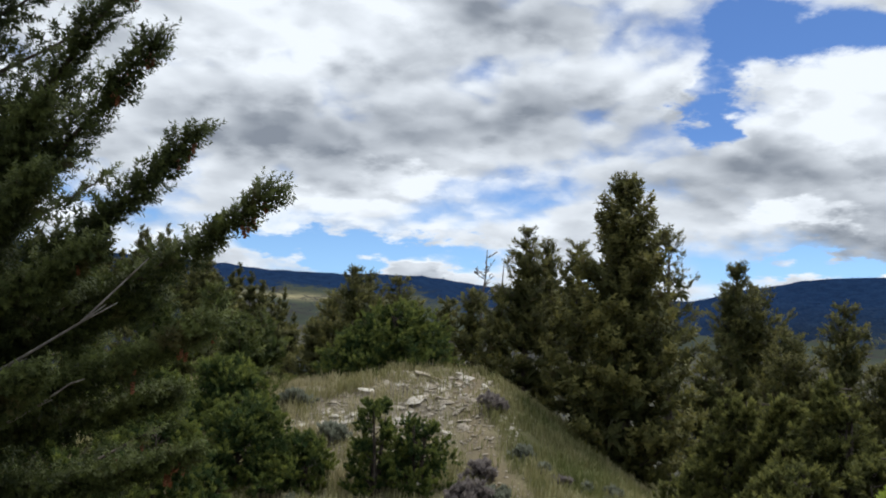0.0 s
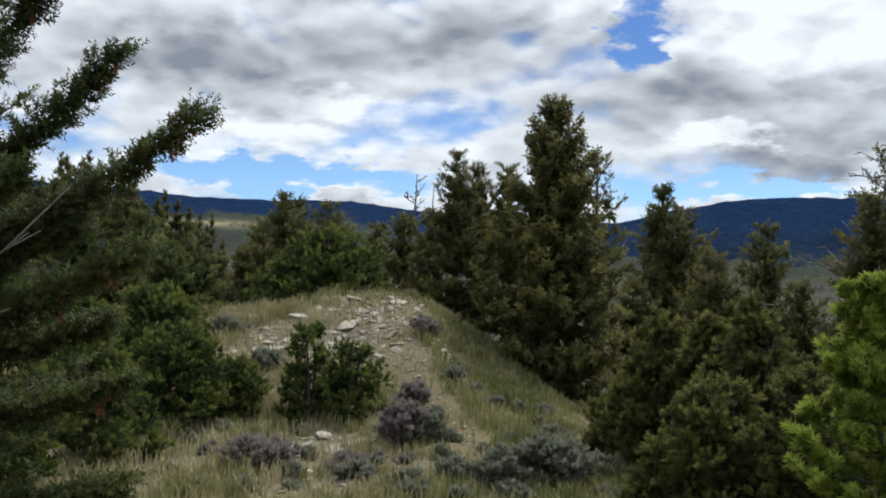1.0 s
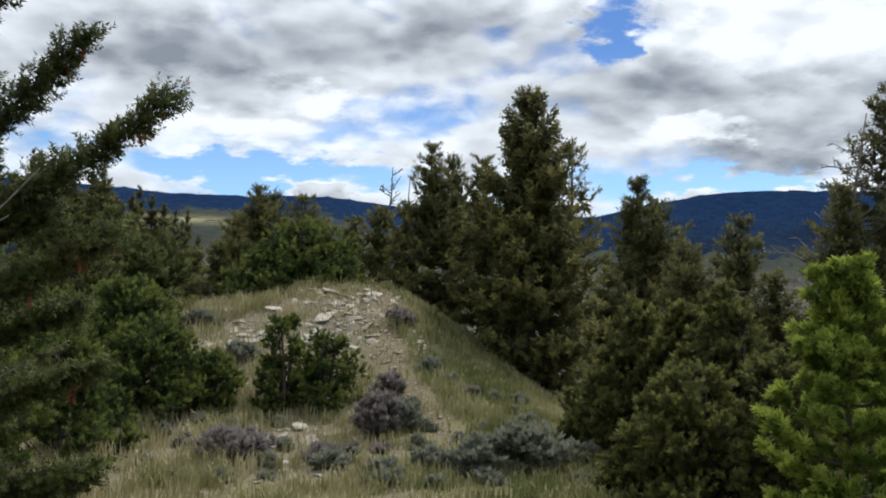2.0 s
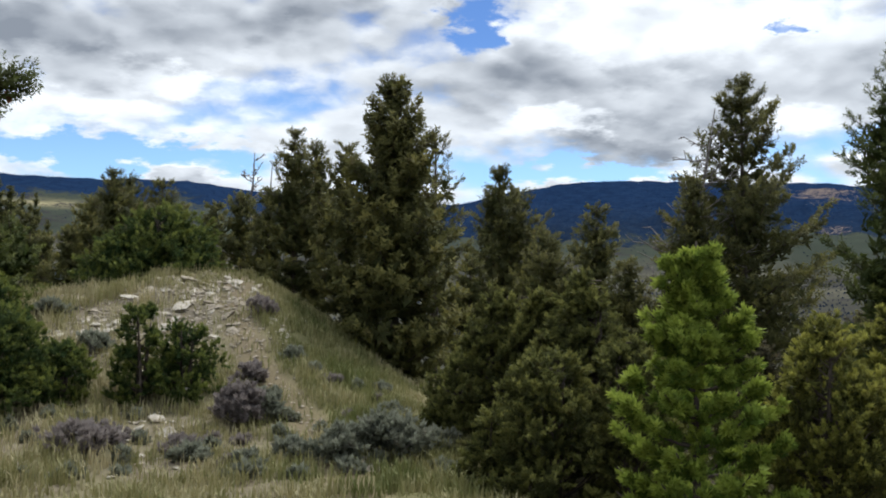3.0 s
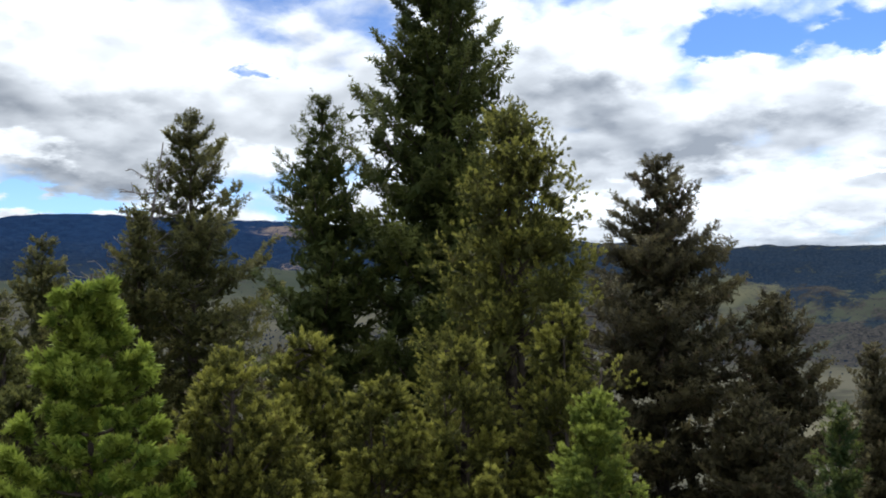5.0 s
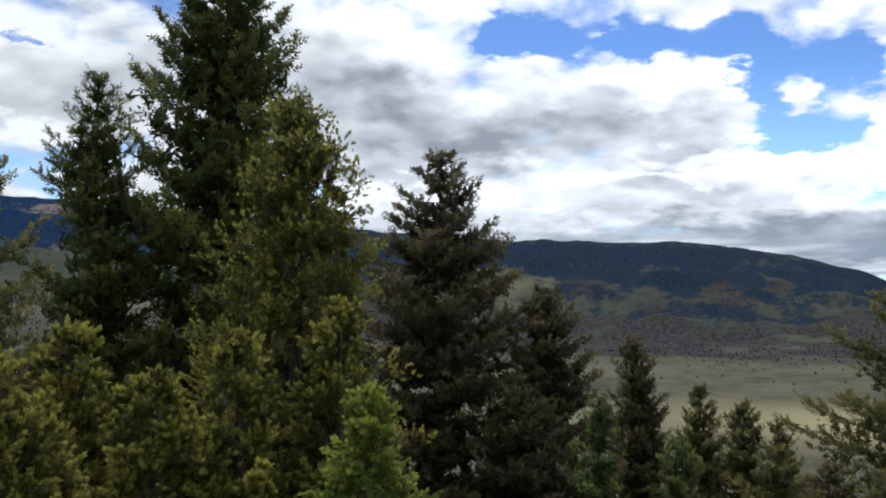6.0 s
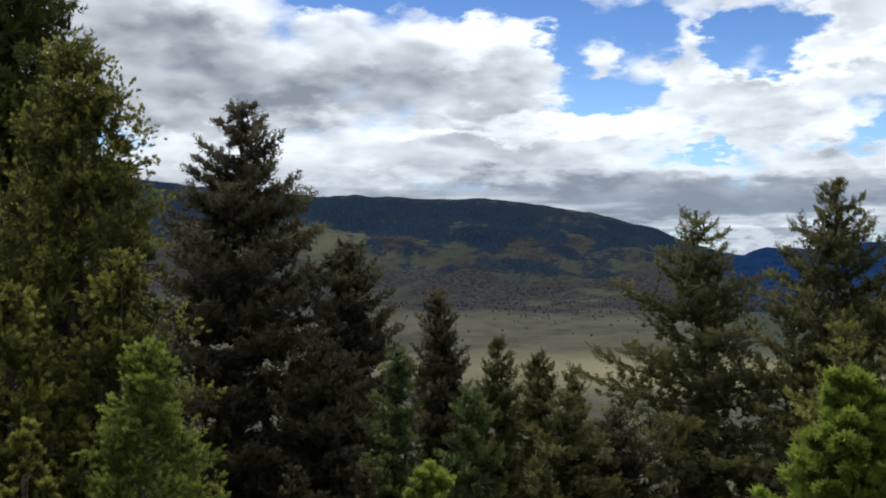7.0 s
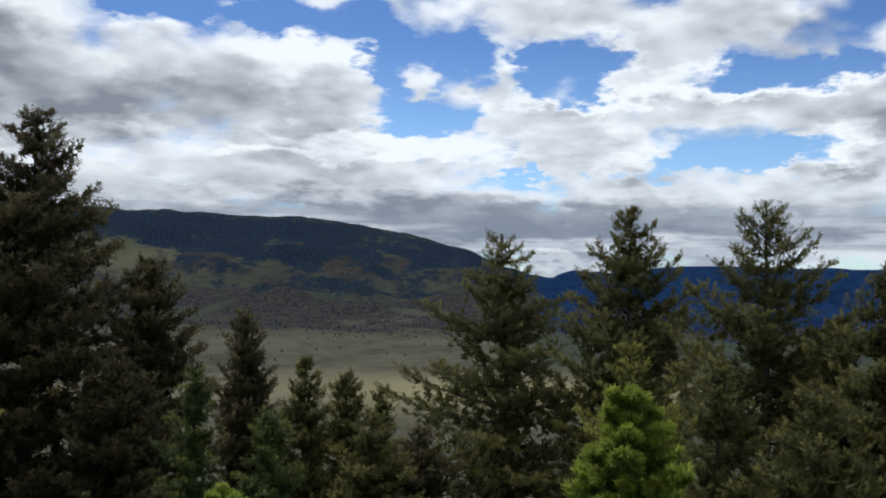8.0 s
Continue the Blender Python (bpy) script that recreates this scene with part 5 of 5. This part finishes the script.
def stone_mesh(seed, flat):
    rng = np.random.RandomState(seed)
    bm = bmesh.new()
    bmesh.ops.create_icosphere(bm, subdivisions=2, radius=0.5)
    cuts = [(unit(rng.normal(size=3)), rng.uniform(0.24, 0.40)) for _ in range(9)]
    for v in bm.verts:
        c = np.array(v.co)
        for nrm, dist in cuts:
            over = c @ nrm - dist
            if over > 0:
                c = c - nrm * over
        c = c + rng.normal(0, 0.012, 3)
        v.co = (c[0] * 1.25, c[1], c[2] * flat)
    me = bpy.data.meshes.new("stone")
    bm.to_mesh(me)
    bm.free()
    return me


def stones():
    rng = np.random.RandomState(301)
    forms = [stone_mesh(310 + i, 0.20 + 0.05 * i) for i in range(7)]
    for i, me in enumerate(forms):
        me.materials.append(M_ROCK if i % 3 else M_GREYROCK)

    def lay(x, y, s, label, form=None, stretch=1.0):
        ob = new("stone", forms[rng.randint(7) if form is None else form])
        z = float(land(x, y))
        up = Vector((z - float(land(x + 0.15, y)), z - float(land(x, y + 0.15)), 0.15)).normalized()
        lie = Vector((0, 0, 1)).rotation_difference(up).to_matrix().to_4x4()
        ob.matrix_world = Matrix.Translation((x, y, z + 0.05 * s)) @ lie @ pose(0, 0, 0, rng.uniform(-16, 16), rng.uniform(-16, 16), rng.uniform(0, 360)) @ Matrix.Diagonal((s * stretch, s, s, 1))
        tagged(ob, label, "stone", "stones of the rocky knob")

    lay(-1.00, 13.35, 0.26, "long flat white limestone slab on the knob", 1, 1.5)
    lay(-0.76, 10.95, 0.17, "pale angular limestone boulder in the grass", 2)
    lay(-1.78, 8.6, 0.16, "pale rounded limestone lump in the grass", 4)
    lay(-1.55, 8.35, 0.2, "pale flat limestone lump in the grass", 1)
    lay(-1.25, 9.75, 0.14, "pale upright limestone lump in the grass", 5)
    lay(-0.95, 10.1, 0.14, "pale limestone piece in the grass", 3)
    lay(0.85, 8.45, 0.34, "broad weathered limestone slab under sagebrush", 0, 1.3)
    lay(-0.95, 14.45, 0.34, "broad white limestone slab near the knob's top", 0, 1.6)
    lay(-0.62, 14.35, 0.17, "pale limestone block near the knob's top", 3, 1.2)
    lay(-0.40, 14.45, 0.24, "tilted pale limestone slab near the knob's top", 1, 1.5)
    for cx, cy, sx, sy, count in ((-0.80, 14.15, 0.30, 0.26, 90), (-1.95, 12.9, 0.50, 0.26, 95), (-1.3, 13.3, 0.7, 0.5, 36), (-0.2, 13.6, 0.35, 0.7, 26), (-1.2, 9.9, 0.4, 0.35, 26)):
        for _ in range(count):
            lay(rng.normal(cx, sx), rng.normal(cy, sy), rng.choice([0.045, 0.07, 0.10, 0.15]) * rng.uniform(0.8, 1.25), "pale broken limestone on the knob", None, rng.uniform(1.0, 1.6))
    for _ in range(40):
        x, y = rng.normal(-0.9, 0.55), rng.uniform(8.2, 11.5)
        lay(x, y, rng.uniform(0.04, 0.10), "pale limestone chip in dry grass")
    # small gravel between them
    k = 2400
    x = np.concatenate([rng.normal(-1.2, 0.75, k - 150), np.interp(np.linspace(9, 15, 150), (0, 6, 9, 10.5, 12, 13.5, 15), (0.9, 0.75, 0.62, 0.35, -0.15, -0.35, -0.3)) + rng.normal(0, 0.12, 150)])
    y = np.concatenate([rng.normal(13.2, 0.9, k - 150), np.linspace(9, 15, 150)])
    s = rng.uniform(0.008, 0.034, k)
    c = np.stack([x, y, land(x, y) + 0.2 * s], -1)
    octa = np.array([[1, 0, 0], [0, 1, 0], [-1, 0, 0], [0, -1, 0], [0, 0, 0.5]], float)
    v = c[:, None] + octa[None] * s[:, None, None] * rng.uniform(0.6, 1.3, (k, 5, 1))
    tri = np.stack([v[:, [0, 1, 4]], v[:, [1, 2, 4]], v[:, [2, 3, 4]], v[:, [3, 0, 4]]], 1).reshape(-1, 3, 3)
    tagged(part("gravel", triangles("gravel", tri), M_GREYROCK), "loose pale limestone gravel on the path and knob", "gravel", kind="stuff")


stones()


def grass():
    rng = np.random.RandomState(401)
    n = 120000
    az = np.radians(rng.uniform(-15, 24, n))
    r = np.sqrt(rng.uniform(6.0 ** 2, 17.0 ** 2, n))
    x, y = -r * np.sin(az), r * np.cos(az) + 0.4
    c = cover(x, y)
    tuft = waves(x, y, 0.9, 31, 3)
    prob = np.clip(0.60 + 0.80 * tuft + 0.3 * waves(x, y, 2.6, 35, 2) - 0.75 * c["track"] - 0.55 * c["scree"] + 0.5 * c["lush"], 0.10, 1)
    keep = (rng.uniform(0, 1, n) < prob) & (x < 3.0)
    x, y = x[keep], y[keep]
    lush, tuft = c["lush"][keep], tuft[keep]
    n = len(x)
    bank = smooth(-x, 0.6, 1.6)
    h = rng.uniform(0.05, 0.15, n) * (1 + 0.35 * tuft) * (1 + 0.25 * lush) * (1 + 0.45 * bank)
    a = rng.uniform(0, 2 * math.pi, n)
    out = np.stack([np.cos(a), np.sin(a), 0 * a], -1)
    side = np.stack([-np.sin(a), np.cos(a), 0 * a], -1)
    b = np.stack([x, y, land(x, y) - 0.01], -1)
    w = rng.uniform(0.004, 0.008, n)[:, None]
    bend = rng.uniform(0.1, 0.75, n)[:, None]
    up = np.array([0, 0, 1.0])
    mid = b + up * (0.6 * h)[:, None] + out * bend * (0.22 * h)[:, None]
    tip = b + up * (h * (1 - 0.25 * bend[:, 0]))[:, None] + out * bend * (0.75 * h)[:, None]
    tri = np.stack([np.stack([b - side * w, b + side * w, mid + side * w * 0.7], 1), np.stack([b - side * w, mid + side * w * 0.7, mid - side * w * 0.7], 1),
                    np.stack([mid - side * w * 0.7, mid + side * w * 0.7, tip], 1)], 1).reshape(-1, 3, 3)
    tint = np.clip(0.56 + 0.12 * bank - 0.34 * lush + 0.26 * waves(x, y, 1.7, 33, 3) + 0.22 * waves(x, y, 0.55, 37, 3) + rng.normal(0, 0.13, n), 0, 1)
    tagged(part("grass", triangles("grass", tri, np.repeat(tint, 3)), M_GRASS), "dry straw-coloured and green bunch grass on the saddle", "grass", kind="stuff")


grass()
